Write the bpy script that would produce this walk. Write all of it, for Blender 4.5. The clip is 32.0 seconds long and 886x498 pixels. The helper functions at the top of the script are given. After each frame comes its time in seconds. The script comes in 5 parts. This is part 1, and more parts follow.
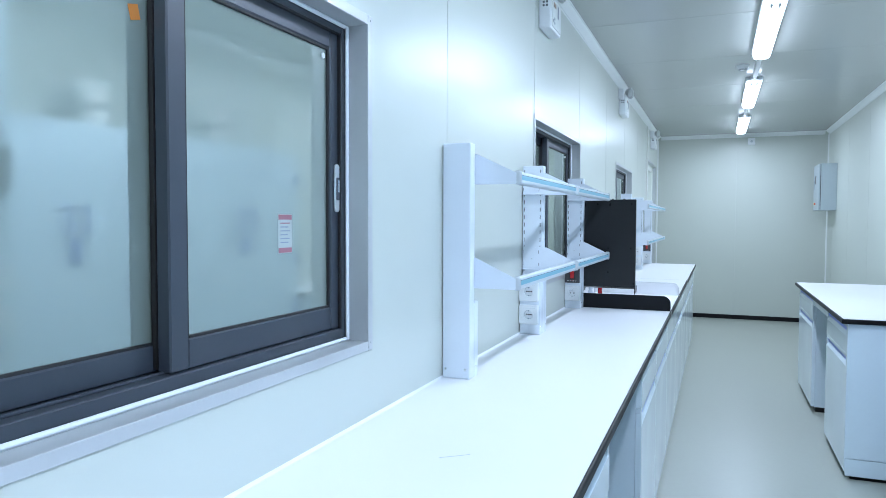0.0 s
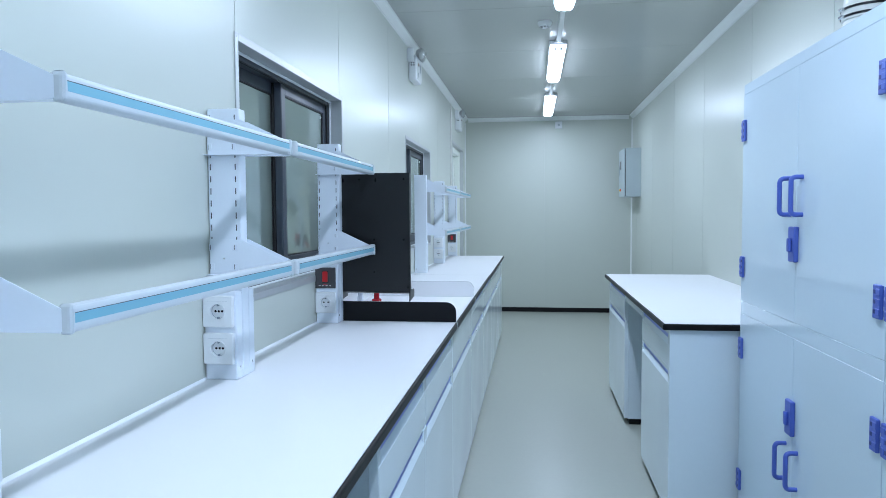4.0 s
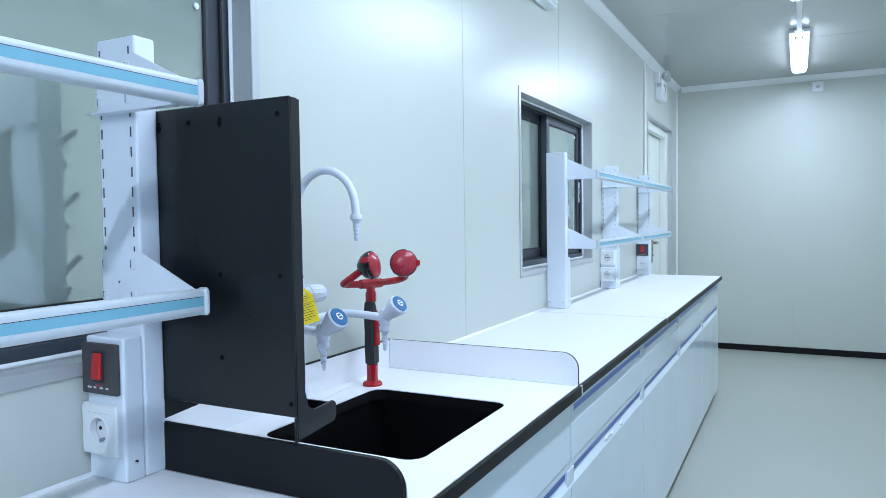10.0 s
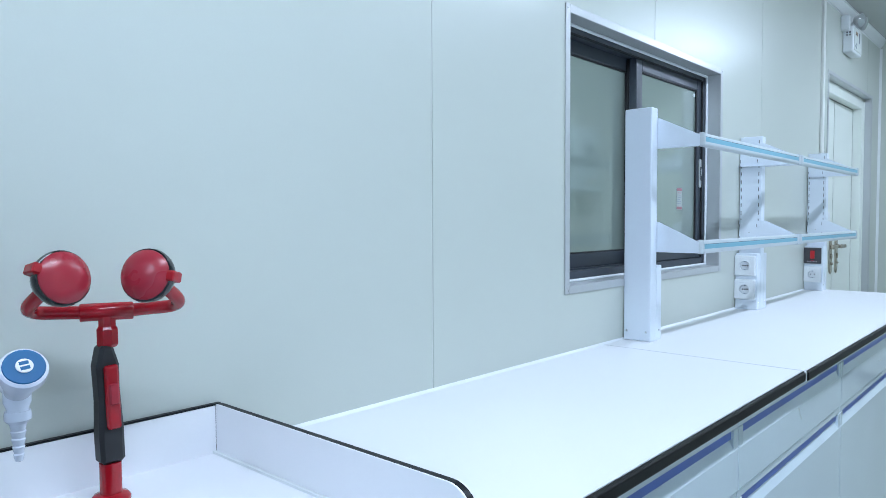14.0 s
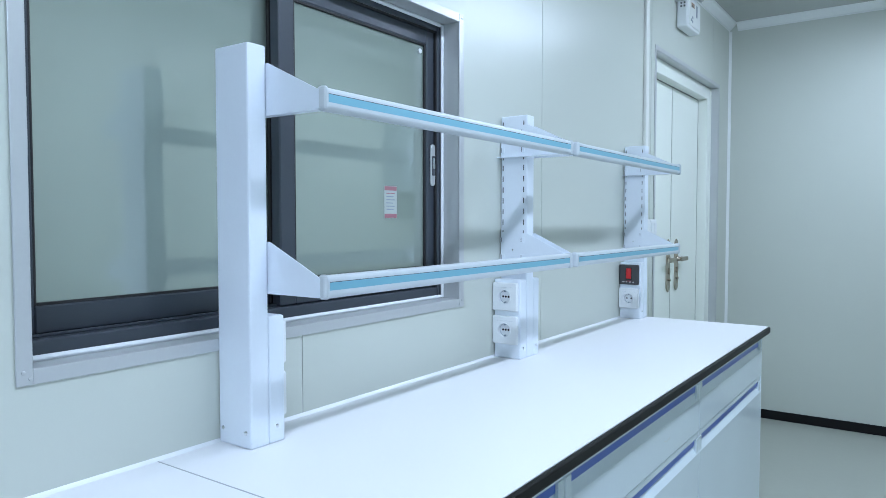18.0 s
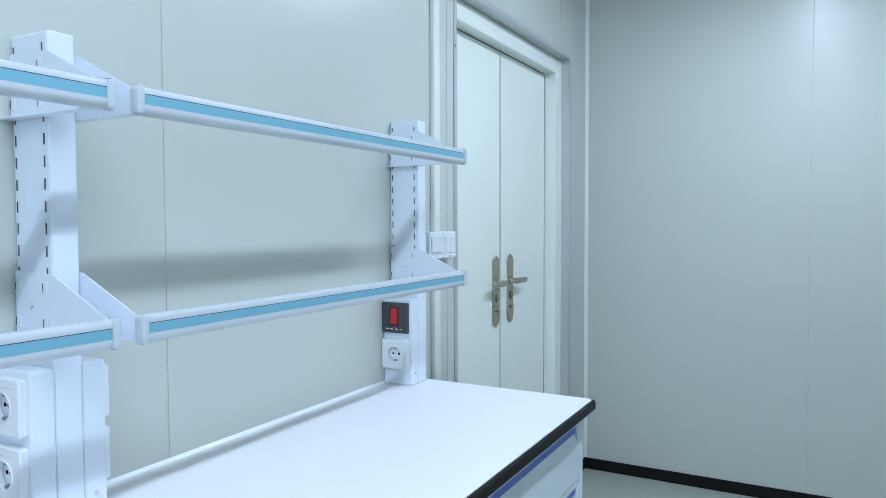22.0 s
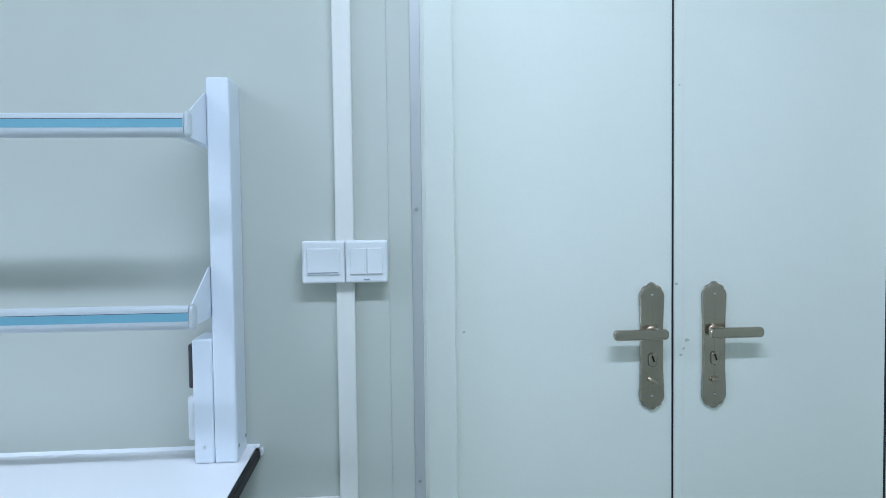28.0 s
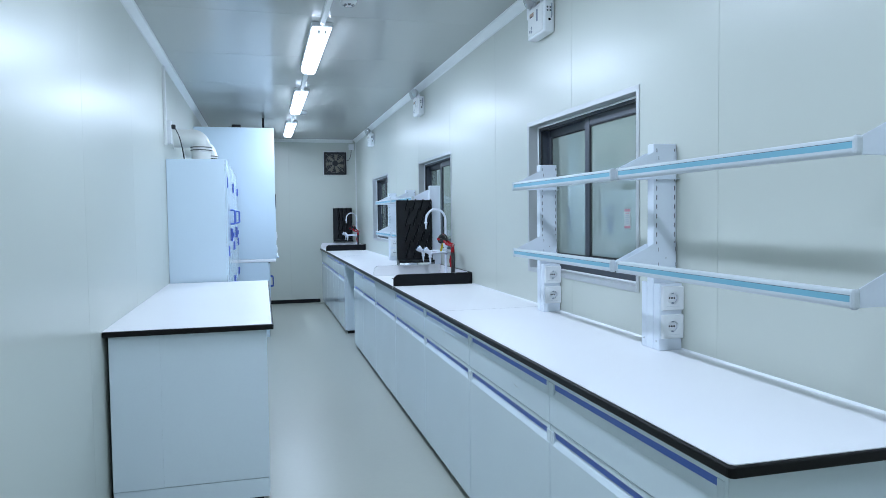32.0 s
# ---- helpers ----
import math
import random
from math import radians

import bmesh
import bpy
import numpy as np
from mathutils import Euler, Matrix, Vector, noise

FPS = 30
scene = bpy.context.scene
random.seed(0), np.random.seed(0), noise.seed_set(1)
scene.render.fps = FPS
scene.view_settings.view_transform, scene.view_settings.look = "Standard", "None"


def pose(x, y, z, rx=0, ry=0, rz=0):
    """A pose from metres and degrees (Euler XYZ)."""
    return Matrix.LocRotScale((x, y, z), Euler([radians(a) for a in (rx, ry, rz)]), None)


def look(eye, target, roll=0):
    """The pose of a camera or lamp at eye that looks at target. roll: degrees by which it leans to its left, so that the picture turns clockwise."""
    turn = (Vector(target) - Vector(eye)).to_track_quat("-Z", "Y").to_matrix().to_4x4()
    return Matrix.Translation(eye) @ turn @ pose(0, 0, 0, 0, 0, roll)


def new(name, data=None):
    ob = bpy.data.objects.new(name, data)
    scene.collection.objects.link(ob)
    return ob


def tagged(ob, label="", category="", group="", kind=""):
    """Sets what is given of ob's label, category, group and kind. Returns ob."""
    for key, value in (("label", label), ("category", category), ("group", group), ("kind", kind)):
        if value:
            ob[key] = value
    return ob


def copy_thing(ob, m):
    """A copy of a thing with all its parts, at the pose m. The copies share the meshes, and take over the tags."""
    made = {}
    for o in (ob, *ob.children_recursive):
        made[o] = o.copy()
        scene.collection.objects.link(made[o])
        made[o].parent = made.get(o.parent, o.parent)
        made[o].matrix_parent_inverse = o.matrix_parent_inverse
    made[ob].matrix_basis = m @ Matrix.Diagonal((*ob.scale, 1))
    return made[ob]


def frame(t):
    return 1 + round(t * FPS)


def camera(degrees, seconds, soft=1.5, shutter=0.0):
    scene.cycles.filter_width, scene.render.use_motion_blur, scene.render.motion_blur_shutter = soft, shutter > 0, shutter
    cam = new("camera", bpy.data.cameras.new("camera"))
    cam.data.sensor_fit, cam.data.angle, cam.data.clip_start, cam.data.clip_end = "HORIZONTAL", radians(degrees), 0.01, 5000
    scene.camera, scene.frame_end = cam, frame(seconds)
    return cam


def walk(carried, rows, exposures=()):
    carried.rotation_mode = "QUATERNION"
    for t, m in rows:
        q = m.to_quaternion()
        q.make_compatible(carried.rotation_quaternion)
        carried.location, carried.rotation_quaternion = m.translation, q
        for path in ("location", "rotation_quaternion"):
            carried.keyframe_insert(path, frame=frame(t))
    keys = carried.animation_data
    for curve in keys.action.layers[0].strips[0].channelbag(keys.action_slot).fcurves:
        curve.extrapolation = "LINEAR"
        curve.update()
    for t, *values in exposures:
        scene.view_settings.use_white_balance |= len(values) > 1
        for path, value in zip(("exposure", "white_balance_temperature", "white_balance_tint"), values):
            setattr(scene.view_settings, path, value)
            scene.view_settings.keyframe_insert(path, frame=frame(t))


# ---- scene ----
cam = camera(65.1, 32.0, soft=0.5)
PATH = [
    (0, (0.812, -0.049, 1.353), (0.078, 1.81, 1.27), 0.2),
    (0.5, (0.815, 0.029, 1.344), (0.279, 1.954, 1.254), 0.0),
    (1, (0.83, 0.155, 1.338), (0.365, 2.097, 1.24), -0.2),
    (1.5, (0.848, 0.286, 1.32), (0.404, 2.233, 1.221), -0.3),
    (2, (0.847, 0.46, 1.321), (0.436, 2.415, 1.221), -0.1),
    (2.5, (0.858, 0.606, 1.319), (0.512, 2.573, 1.215), -0.1),
    (3, (0.885, 0.785, 1.323), (0.594, 2.761, 1.223), -0.1),
    (3.5, (0.896, 0.961, 1.311), (0.632, 2.941, 1.208), -0.3),
    (5.5, (0.876, 1.72, 1.299), (0.628, 3.702, 1.198), -0.2),
    (6, (0.842, 1.917, 1.316), (0.6, 3.9, 1.215), -0.1),
    (6.5, (0.847, 2.083, 1.308), (0.609, 4.066, 1.209), -0.2),
    (7, (0.867, 2.268, 1.317), (0.622, 4.251, 1.22), -0.3),
    (7.5, (0.89, 2.447, 1.307), (0.569, 4.418, 1.21), -0.4),
    (8, (0.927, 2.611, 1.311), (0.515, 4.566, 1.213), -0.5),
    (8.5, (0.986, 2.755, 1.31), (0.461, 4.683, 1.216), -0.7),
    (9, (1.026, 2.882, 1.288), (0.357, 4.765, 1.202), -0.8),
    (9.5, (1.056, 3.036, 1.276), (0.249, 4.864, 1.192), -0.8),
    (10, (1.08, 3.153, 1.279), (0.168, 4.931, 1.197), -0.8),
    (10.5, (1.099, 3.281, 1.275), (0.09, 5.006, 1.195), -0.8),
    (11, (1.119, 3.407, 1.268), (0.014, 5.072, 1.181), -0.6),
    (11.5, (1.121, 3.547, 1.254), (-0.07, 5.152, 1.175), -0.85),
    (12, (1.131, 3.67, 1.258), (-0.123, 5.226, 1.171), -0.7),
    (12.5, (1.141, 3.825, 1.252), (-0.163, 5.34, 1.167), -0.65),
    (13, (1.126, 3.969, 1.249), (-0.203, 5.461, 1.156), -0.4),
    (13.5, (1.091, 4.119, 1.241), (-0.26, 5.592, 1.157), -0.3),
    (15.5, (1.067, 4.752, 1.254), (-0.181, 6.313, 1.167), -0.0),
    (16, (1.084, 4.911, 1.251), (-0.151, 6.482, 1.165), -0.2),
    (16.5, (1.103, 5.079, 1.262), (-0.123, 6.657, 1.177), -0.1),
    (17, (1.104, 5.224, 1.259), (-0.108, 6.812, 1.173), 0.1),
    (17.5, (1.097, 5.384, 1.269), (-0.089, 6.992, 1.183), 0.0),
    (18, (1.108, 5.521, 1.273), (-0.043, 7.154, 1.191), 0.0),
    (18.5, (1.119, 5.675, 1.293), (0.026, 7.348, 1.211), 0.1),
    (19, (1.115, 5.816, 1.287), (0.056, 7.51, 1.204), 0.1),
    (19.5, (1.118, 5.974, 1.31), (0.083, 7.683, 1.222), 0.2),
    (20, (1.114, 6.119, 1.305), (0.119, 7.851, 1.213), 0.2),
    (20.5, (1.111, 6.298, 1.314), (0.134, 8.041, 1.224), 0.2),
    (21, (1.11, 6.454, 1.312), (0.14, 8.202, 1.224), 0.1),
    (21.5, (1.099, 6.627, 1.322), (0.136, 8.378, 1.24), 0.0),
    (22, (1.1, 6.782, 1.31), (0.137, 8.533, 1.231), -0.2),
    (22.5, (1.13, 6.984, 1.329), (0.153, 8.727, 1.245), 0.12),
    (23, (1.176, 7.139, 1.347), (0.108, 8.828, 1.258), -0.25),
    (23.5, (1.22, 7.315, 1.342), (0.057, 8.94, 1.261), -0.08),
    (24, (1.299, 7.477, 1.341), (0.042, 9.031, 1.262), -0.23),
    (24.5, (1.354, 7.605, 1.335), (-0.06, 9.016, 1.247), -0.15),
    (25, (1.424, 7.799, 1.337), (-0.138, 9.045, 1.25), -0.5),
    (25.5, (1.435, 8.006, 1.314), (-0.197, 9.16, 1.238), -0.6),
    (27.5, (1.476, 8.678, 1.325), (-0.474, 9.113, 1.242), -0.7),
    (28, (1.457, 8.806, 1.316), (-0.535, 8.965, 1.235), -0.7),
    (28.5, (1.462, 8.922, 1.315), (-0.527, 8.729, 1.234), -0.7),
    (29, (1.499, 9.010, 1.327), (-0.396, 8.379, 1.235), -0.85),
    (29.5, (1.555, 9.110, 1.321), (-0.141, 8.054, 1.224), -1.0),
    (30, (1.609, 9.225, 1.35), (0.171, 7.84, 1.233), -1.21),
    (30.5, (1.582, 9.371, 1.339), (0.444, 7.729, 1.241), -1.2),
    (31, (1.574, 9.494, 1.341), (0.727, 7.685, 1.242), -1.24),
    (31.5, (1.542, 9.622, 1.343), (0.894, 7.732, 1.246), -0.8),
    (32, (1.463, 9.683, 1.348), (0.96, 7.75, 1.25), -0.70),
]
walk(cam, [(t, look(eye, target, roll)) for t, eye, target, roll in PATH],
     exposures=[(0.0, 0.31), (1.0, 0.17), (2.0, 0.1), (3.0, 0.08), (5.5, 0.11), (7.0, 0.21), (9.0, 0.39), (11.0, 0.39), (12.0, 0.36), (13.0, 0.29), (14.5, 0.2), (16.0, 0.14), (20.0, 0.25), (22.0, 0.2), (23.0, 0.21), (25.0, 0.18), (28.0, 0.08), (30.0, 0.1), (32.0, 0.07)])

# ---- world: night outside, all light comes from the ceiling fittings ----
world = bpy.data.worlds.new("night")
world.use_nodes = True
world.node_tree.nodes["Background"].inputs[0].default_value = (0.02, 0.025, 0.03, 1)
world.node_tree.nodes["Background"].inputs[1].default_value = 0.3
scene.world = world
LAMP_COLOUR = (0.630, 0.764, 0.995)
LAMP_POWER = 19.0             # watts of each tube
LAMP_STRENGTH = 12.0          # glow of the diffuser's underside
LAMP_SIDE = 28.0              # its flanks

for y in (0.15, 2.40, 4.66, 6.91, 9.13):
    tube_light = bpy.data.lights.new("batten_tube", "AREA")
    tube_light.shape, tube_light.size, tube_light.size_y = "RECTANGLE", 0.080, 1.230
    tube_light.energy, tube_light.color = LAMP_POWER, LAMP_COLOUR
    lamp_ob = new("batten_tube", tube_light)
    lamp_ob.location = (1.075, y, 2.4745)

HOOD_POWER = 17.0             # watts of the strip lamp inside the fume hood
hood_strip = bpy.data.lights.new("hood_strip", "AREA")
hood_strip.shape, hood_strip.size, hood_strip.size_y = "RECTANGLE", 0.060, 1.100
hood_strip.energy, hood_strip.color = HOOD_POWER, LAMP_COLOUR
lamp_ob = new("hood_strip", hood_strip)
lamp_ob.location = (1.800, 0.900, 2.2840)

# ---- plan (metres) ----
W, H, Y0, Y1 = 2.16, 2.545, -1.335, 10.335      # width, height, back wall, end wall
TOP = 0.85                                      # worktop height
SEAMS = [-0.22, 0.91, 2.04, 3.175, 4.315, 5.435, 6.565, 7.685, 8.811, 9.93]
WINDOWS = [(0.318, 1.514), (3.164, 4.364), (5.990, 7.192)]
WZ0, WZ1 = 1.025, 1.857
DOOR_Y0, DOOR_Y1, DOOR_Z = 8.857, 10.086, 2.118


# ---- materials ----
def mat(name, colour, rough=0.5, metal=0.0, var=0.06, scale=6.0, fine=60.0, bump=0.02, spec=0.5, coat=0.0, rvar=0.03, stretch=(1, 1, 1)):
    """A painted, plastic or metal surface with broad and fine variation of tone, gloss and relief."""
    m = bpy.data.materials.new(name)
    m.use_nodes = True
    nt = m.node_tree
    n, l = nt.nodes, nt.links
    bs = n["Principled BSDF"]
    co = n.new("ShaderNodeTexCoord")
    mp = n.new("ShaderNodeMapping")
    mp.inputs["Scale"].default_value = stretch
    l.new(co.outputs["Object"], mp.inputs[0])
    a, b = n.new("ShaderNodeTexNoise"), n.new("ShaderNodeTexNoise")
    a.inputs["Scale"].default_value, a.inputs["Detail"].default_value = scale, 4
    b.inputs["Scale"].default_value, b.inputs["Detail"].default_value = fine, 3
    l.new(mp.outputs[0], a.inputs[0]), l.new(mp.outputs[0], b.inputs[0])
    mix = n.new("ShaderNodeMix")
    mix.data_type = "FLOAT"
    mix.inputs[0].default_value = 0.35
    l.new(a.outputs["Fac"], mix.inputs[2]), l.new(b.outputs["Fac"], mix.inputs[3])
    ramp = n.new("ShaderNodeMapRange")
    ramp.inputs["From Min"].default_value, ramp.inputs["From Max"].default_value = 0.3, 0.7
    ramp.inputs["To Min"].default_value, ramp.inputs["To Max"].default_value = 1 - var, 1 + var * 0.4
    l.new(mix.outputs[0], ramp.inputs[0])
    hue = n.new("ShaderNodeHueSaturation")
    hue.inputs["Color"].default_value = (*colour, 1)
    l.new(ramp.outputs[0], hue.inputs["Value"])
    l.new(hue.outputs[0], bs.inputs["Base Color"])
    rr = n.new("ShaderNodeMapRange")
    rr.inputs["From Min"].default_value, rr.inputs["From Max"].default_value = 0.3, 0.7
    rr.inputs["To Min"].default_value, rr.inputs["To Max"].default_value = max(0.02, rough - rvar * 0.5), min(1, rough + rvar * 0.5)
    l.new(a.outputs["Fac"], rr.inputs[0]), l.new(rr.outputs[0], bs.inputs["Roughness"])
    bs.inputs["Metallic"].default_value = metal
    bs.inputs["Specular IOR Level"].default_value = spec
    bs.inputs["Coat Weight"].default_value = coat
    bs.inputs["Coat Roughness"].default_value = 0.12
    if bump:
        bp = n.new("ShaderNodeBump")
        bp.inputs["Strength"].default_value, bp.inputs["Distance"].default_value = bump, 0.004
        l.new(mix.outputs[0], bp.inputs["Height"]), l.new(bp.outputs[0], bs.inputs["Normal"])
    return m


def glow(name, colour, strength):
    m = bpy.data.materials.new(name)
    m.use_nodes = True
    n, l = m.node_tree.nodes, m.node_tree.links
    em = n.new("ShaderNodeEmission")
    em.inputs[0].default_value, em.inputs[1].default_value = (*colour, 1), strength
    l.new(em.outputs[0], n["Material Output"].inputs[0])
    n.remove(n["Principled BSDF"])
    return m


def glass(name, tint, mirror, rough=0.01, veil=0.0, film=(0.3, 0.3, 0.3)):
    """Clear or film-coated sheet: transparent body, a share of film, and a mirror that grows at a grazing angle."""
    m = bpy.data.materials.new(name)
    m.use_nodes = True
    n, l = m.node_tree.nodes, m.node_tree.links
    n.remove(n["Principled BSDF"])
    tr, gl, df = n.new("ShaderNodeBsdfTransparent"), n.new("ShaderNodeBsdfGlossy"), n.new("ShaderNodeBsdfDiffuse")
    body, mx = n.new("ShaderNodeMixShader"), n.new("ShaderNodeMixShader")
    tr.inputs[0].default_value, df.inputs[0].default_value = (*tint, 1), (*film, 1)
    gl.inputs["Color"].default_value = (0.90, 0.95, 0.90, 1)
    gl.inputs["Roughness"].default_value = rough
    body.inputs[0].default_value = veil
    fr = n.new("ShaderNodeFresnel")
    fr.inputs[0].default_value = 1.45
    mr = n.new("ShaderNodeMapRange")
    mr.inputs["To Min"].default_value, mr.inputs["To Max"].default_value = mirror, 1.0
    l.new(fr.outputs[0], mr.inputs[0]), l.new(mr.outputs[0], mx.inputs[0])
    l.new(tr.outputs[0], body.inputs[1]), l.new(df.outputs[0], body.inputs[2])
    l.new(body.outputs[0], mx.inputs[1]), l.new(gl.outputs[0], mx.inputs[2]), l.new(mx.outputs[0], n["Material Output"].inputs[0])
    return m


M_WALL = mat("wall_steel_paint", (0.560, 0.596, 0.542), 0.30, var=0.02, scale=1.6, fine=240, bump=0.010, spec=0.31, rvar=0.03)
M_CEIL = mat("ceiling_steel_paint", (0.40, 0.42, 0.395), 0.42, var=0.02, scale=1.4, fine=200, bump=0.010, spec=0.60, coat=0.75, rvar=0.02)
M_JOINT = mat("joint_filler", (0.58, 0.60, 0.57), 0.5)
M_TRIM = mat("white_trim", (0.78, 0.81, 0.80), 0.33, var=0.03, scale=4)
M_ALU = mat("brushed_aluminium", (0.54, 0.56, 0.565), 0.34, metal=0.35, var=0.04, scale=3, fine=160, bump=0.01)
M_FLOOR = mat("floor_epoxy", (0.385, 0.408, 0.358), 0.35, var=0.05, scale=1.3, fine=35, bump=0.015, spec=0.32, rvar=0.05)
M_BASE = mat("black_skirting", (0.008, 0.008, 0.009), 0.5, var=0.2, spec=0.2)
M_JOINTLINE = mat("grey_joint_sealant", (0.42, 0.43, 0.44), 0.5)
M_TOP = mat("white_phenolic_laminate", (0.85, 0.855, 0.875), 0.36, var=0.015, scale=3, fine=180, bump=0.015, spec=0.45)
M_CORE = mat("black_phenolic_core", (0.008, 0.0075, 0.0075), 0.45, var=0.2, fine=120, spec=0.18)
M_SPLASH = mat("dark_phenolic_board", (0.007, 0.008, 0.010), 0.40, var=0.2, fine=120, spec=0.18)
M_STEEL = mat("cabinet_steel_white", (0.73, 0.82, 0.87), 0.13, var=0.025, scale=2.5, fine=90, bump=0.02, rvar=0.05)
M_CAB_IN = mat("cabinet_side_white", (0.66, 0.75, 0.80), 0.35, var=0.03)
M_BLUE = mat("blue_handle_plastic", (0.072, 0.155, 0.56), 0.30, var=0.06)
M_PPBLUE = mat("blue_polypropylene", (0.075, 0.13, 0.50), 0.38, var=0.08)
# hinge blue darkened to imitate shaded recesses
M_PPSHADE = mat("blue_polypropylene_recess_shade", (0.025, 0.045, 0.20), 0.5)
M_PP = mat("white_polypropylene", (0.63, 0.75, 0.835), 0.11, var=0.02, scale=1.5, fine=90, bump=0.02)
M_STRIP = mat("light_blue_strip", (0.18, 0.43, 0.54), 0.4, var=0.03)
M_RAIL = mat("shelf_rail_grey", (0.50, 0.55, 0.59), 0.5, var=0.04)
M_RAILW = mat("shelf_rail_white", (0.58, 0.63, 0.66), 0.32, var=0.03)
M_POST = mat("post_white_steel", (0.76, 0.82, 0.89), 0.30, var=0.025, fine=160)
M_SLOT = mat("slot_dark", (0.07, 0.078, 0.092), 0.7)
M_FRAME = mat("anthracite_aluminium", (0.046, 0.056, 0.072), 0.38, var=0.08, fine=150)
# black of gaskets, and of strips that imitate the shade in narrow gaps
M_GASKET_GAP = mat("black_gasket_and_gap_shade", (0.012, 0.012, 0.013), 0.6)
M_GLASS = glass("film_coated_window_glass", (0.55, 0.60, 0.58), 0.30, 0.055, 0.85, (0.295, 0.360, 0.318))
M_DOOR = mat("door_paint", (0.82, 0.86, 0.795), 0.30, var=0.03, scale=2, fine=140, bump=0.015)
M_NICKEL = mat("satin_nickel", (0.53, 0.465, 0.385), 0.24, metal=1.0, var=0.12, fine=220, bump=0.02)
M_CHROME = mat("chrome", (0.75, 0.77, 0.8), 0.12, metal=1.0, var=0.04)
M_BLACKPP = mat("black_polypropylene", (0.0055, 0.0066, 0.0085), 0.32, var=0.15, fine=160, spec=0.46)
M_PEG = mat("peg_dark_grey", (0.0075, 0.0085, 0.011), 0.42, spec=0.3, var=0.15)
M_SINK = mat("sink_black", (0.005, 0.005, 0.006), 0.40, var=0.2, spec=0.2)
M_TAP = mat("white_epoxy_tap", (0.73, 0.77, 0.86), 0.24, var=0.02)
M_DUCT = mat("duct_pvc_cream", (0.78, 0.79, 0.75), 0.3, var=0.03)
M_RED = mat("red_epoxy", (0.38, 0.008, 0.016), 0.18, var=0.06)
M_REDCAP = mat("red_cap_plastic", (0.37, 0.022, 0.038), 0.27, var=0.06)
M_HEADBLACK = mat("glossy_black_plastic", (0.010, 0.010, 0.012), 0.14, var=0.1)
M_GRIP = mat("black_grip_rubber", (0.02, 0.02, 0.022), 0.55, var=0.2)
M_TAPBLUE = mat("tap_disc_blue", (0.014, 0.115, 0.26), 0.45, var=0.04, spec=0.2)
M_TAGLINE = mat("brown_tag_print", (0.30, 0.17, 0.02), 0.5)
M_YELLOW = mat("yellow_tag_card", (0.95, 0.74, 0.015), 0.5, var=0.05)
M_INK = mat("dark_ink", (0.06, 0.05, 0.02), 0.6)
M_SOCKET = mat("socket_plastic_white", (0.80, 0.83, 0.85), 0.32, var=0.02)
M_HOLE = mat("socket_hole", (0.006, 0.006, 0.006), 0.8, spec=0.1)
M_DARKPLATE = mat("switch_plate_dark", (0.055, 0.055, 0.06), 0.4, var=0.1)
M_SWRED = mat("rocker_red", (0.55, 0.02, 0.025), 0.3, var=0.05)
M_WHITEINK = mat("white_print", (0.75, 0.75, 0.75), 0.5)
M_REDINK = mat("red_print", (0.55, 0.05, 0.08), 0.5)
M_GREYBOX = mat("grey_box_paint", (0.43, 0.50, 0.52), 0.35, var=0.05)
M_ORANGE = mat("indicator_red", (0.9, 0.10, 0.03), 0.3)
M_LAMP = glow("lamp_diffuser", LAMP_COLOUR, LAMP_STRENGTH)
M_LAMPSIDE = glow("lamp_flank", LAMP_COLOUR, LAMP_SIDE)
M_LAMPTIP = glow("lamp_tip", LAMP_COLOUR, 4.0)
M_LAMPEND = mat("lamp_end_cap", (0.72, 0.75, 0.77), 0.4)
M_CLEAR = glass("clear_lens", (0.9, 0.93, 0.95), 0.12, 0.03)
M_BLACKPLASTIC = mat("black_plastic", (0.015, 0.015, 0.017), 0.4, var=0.15)
M_FANGREY = mat("fan_grey_blade", (0.20, 0.185, 0.15), 0.45, var=0.1)
M_GUARD = mat("dull_wire_guard", (0.30, 0.29, 0.27), 0.35, metal=0.8, var=0.1)
M_STICKW = mat("faded_sticker_paper", (0.45, 0.50, 0.475), 0.5)
M_STICKR = mat("faded_sticker_red", (0.36, 0.15, 0.18), 0.5)
M_SCUFF = mat("door_scuff", (0.56, 0.58, 0.54), 0.5)
M_TAN = mat("faded_tan_paper", (0.42, 0.30, 0.22), 0.5, var=0.1)
M_STICKER = mat("orange_paper", (0.62, 0.22, 0.04), 0.5)
M_SCREEN = mat("grey_display_film", (0.10, 0.10, 0.105), 0.22, var=0.05)
M_GREYTXT = mat("grey_print", (0.25, 0.3, 0.36), 0.5)


# ---- building helpers ----
def thing(name, at=(0, 0, 0), label="", category="", group="", kind=""):
    ob = new(name)
    ob.empty_display_size = 0.05
    ob.location = at
    return tagged(ob, label, category, group, kind)


def link(name, bm, material, parent=None, label="", smooth=False):
    me = bpy.data.meshes.new(name)
    if smooth:
        for f in bm.faces:
            f.smooth = True
    bm.to_mesh(me)
    bm.free()
    me.materials.append(material)
    ob = new(name, me)
    if smooth:
        me.set_sharp_from_angle(angle=radians(38))
    if parent is not None:
        ob.parent = parent
    if label:
        ob["label"] = label
    return ob


def part(name, bm, material, parent, label="", smooth=False):
    return link(name, bm, material, parent, label, smooth)


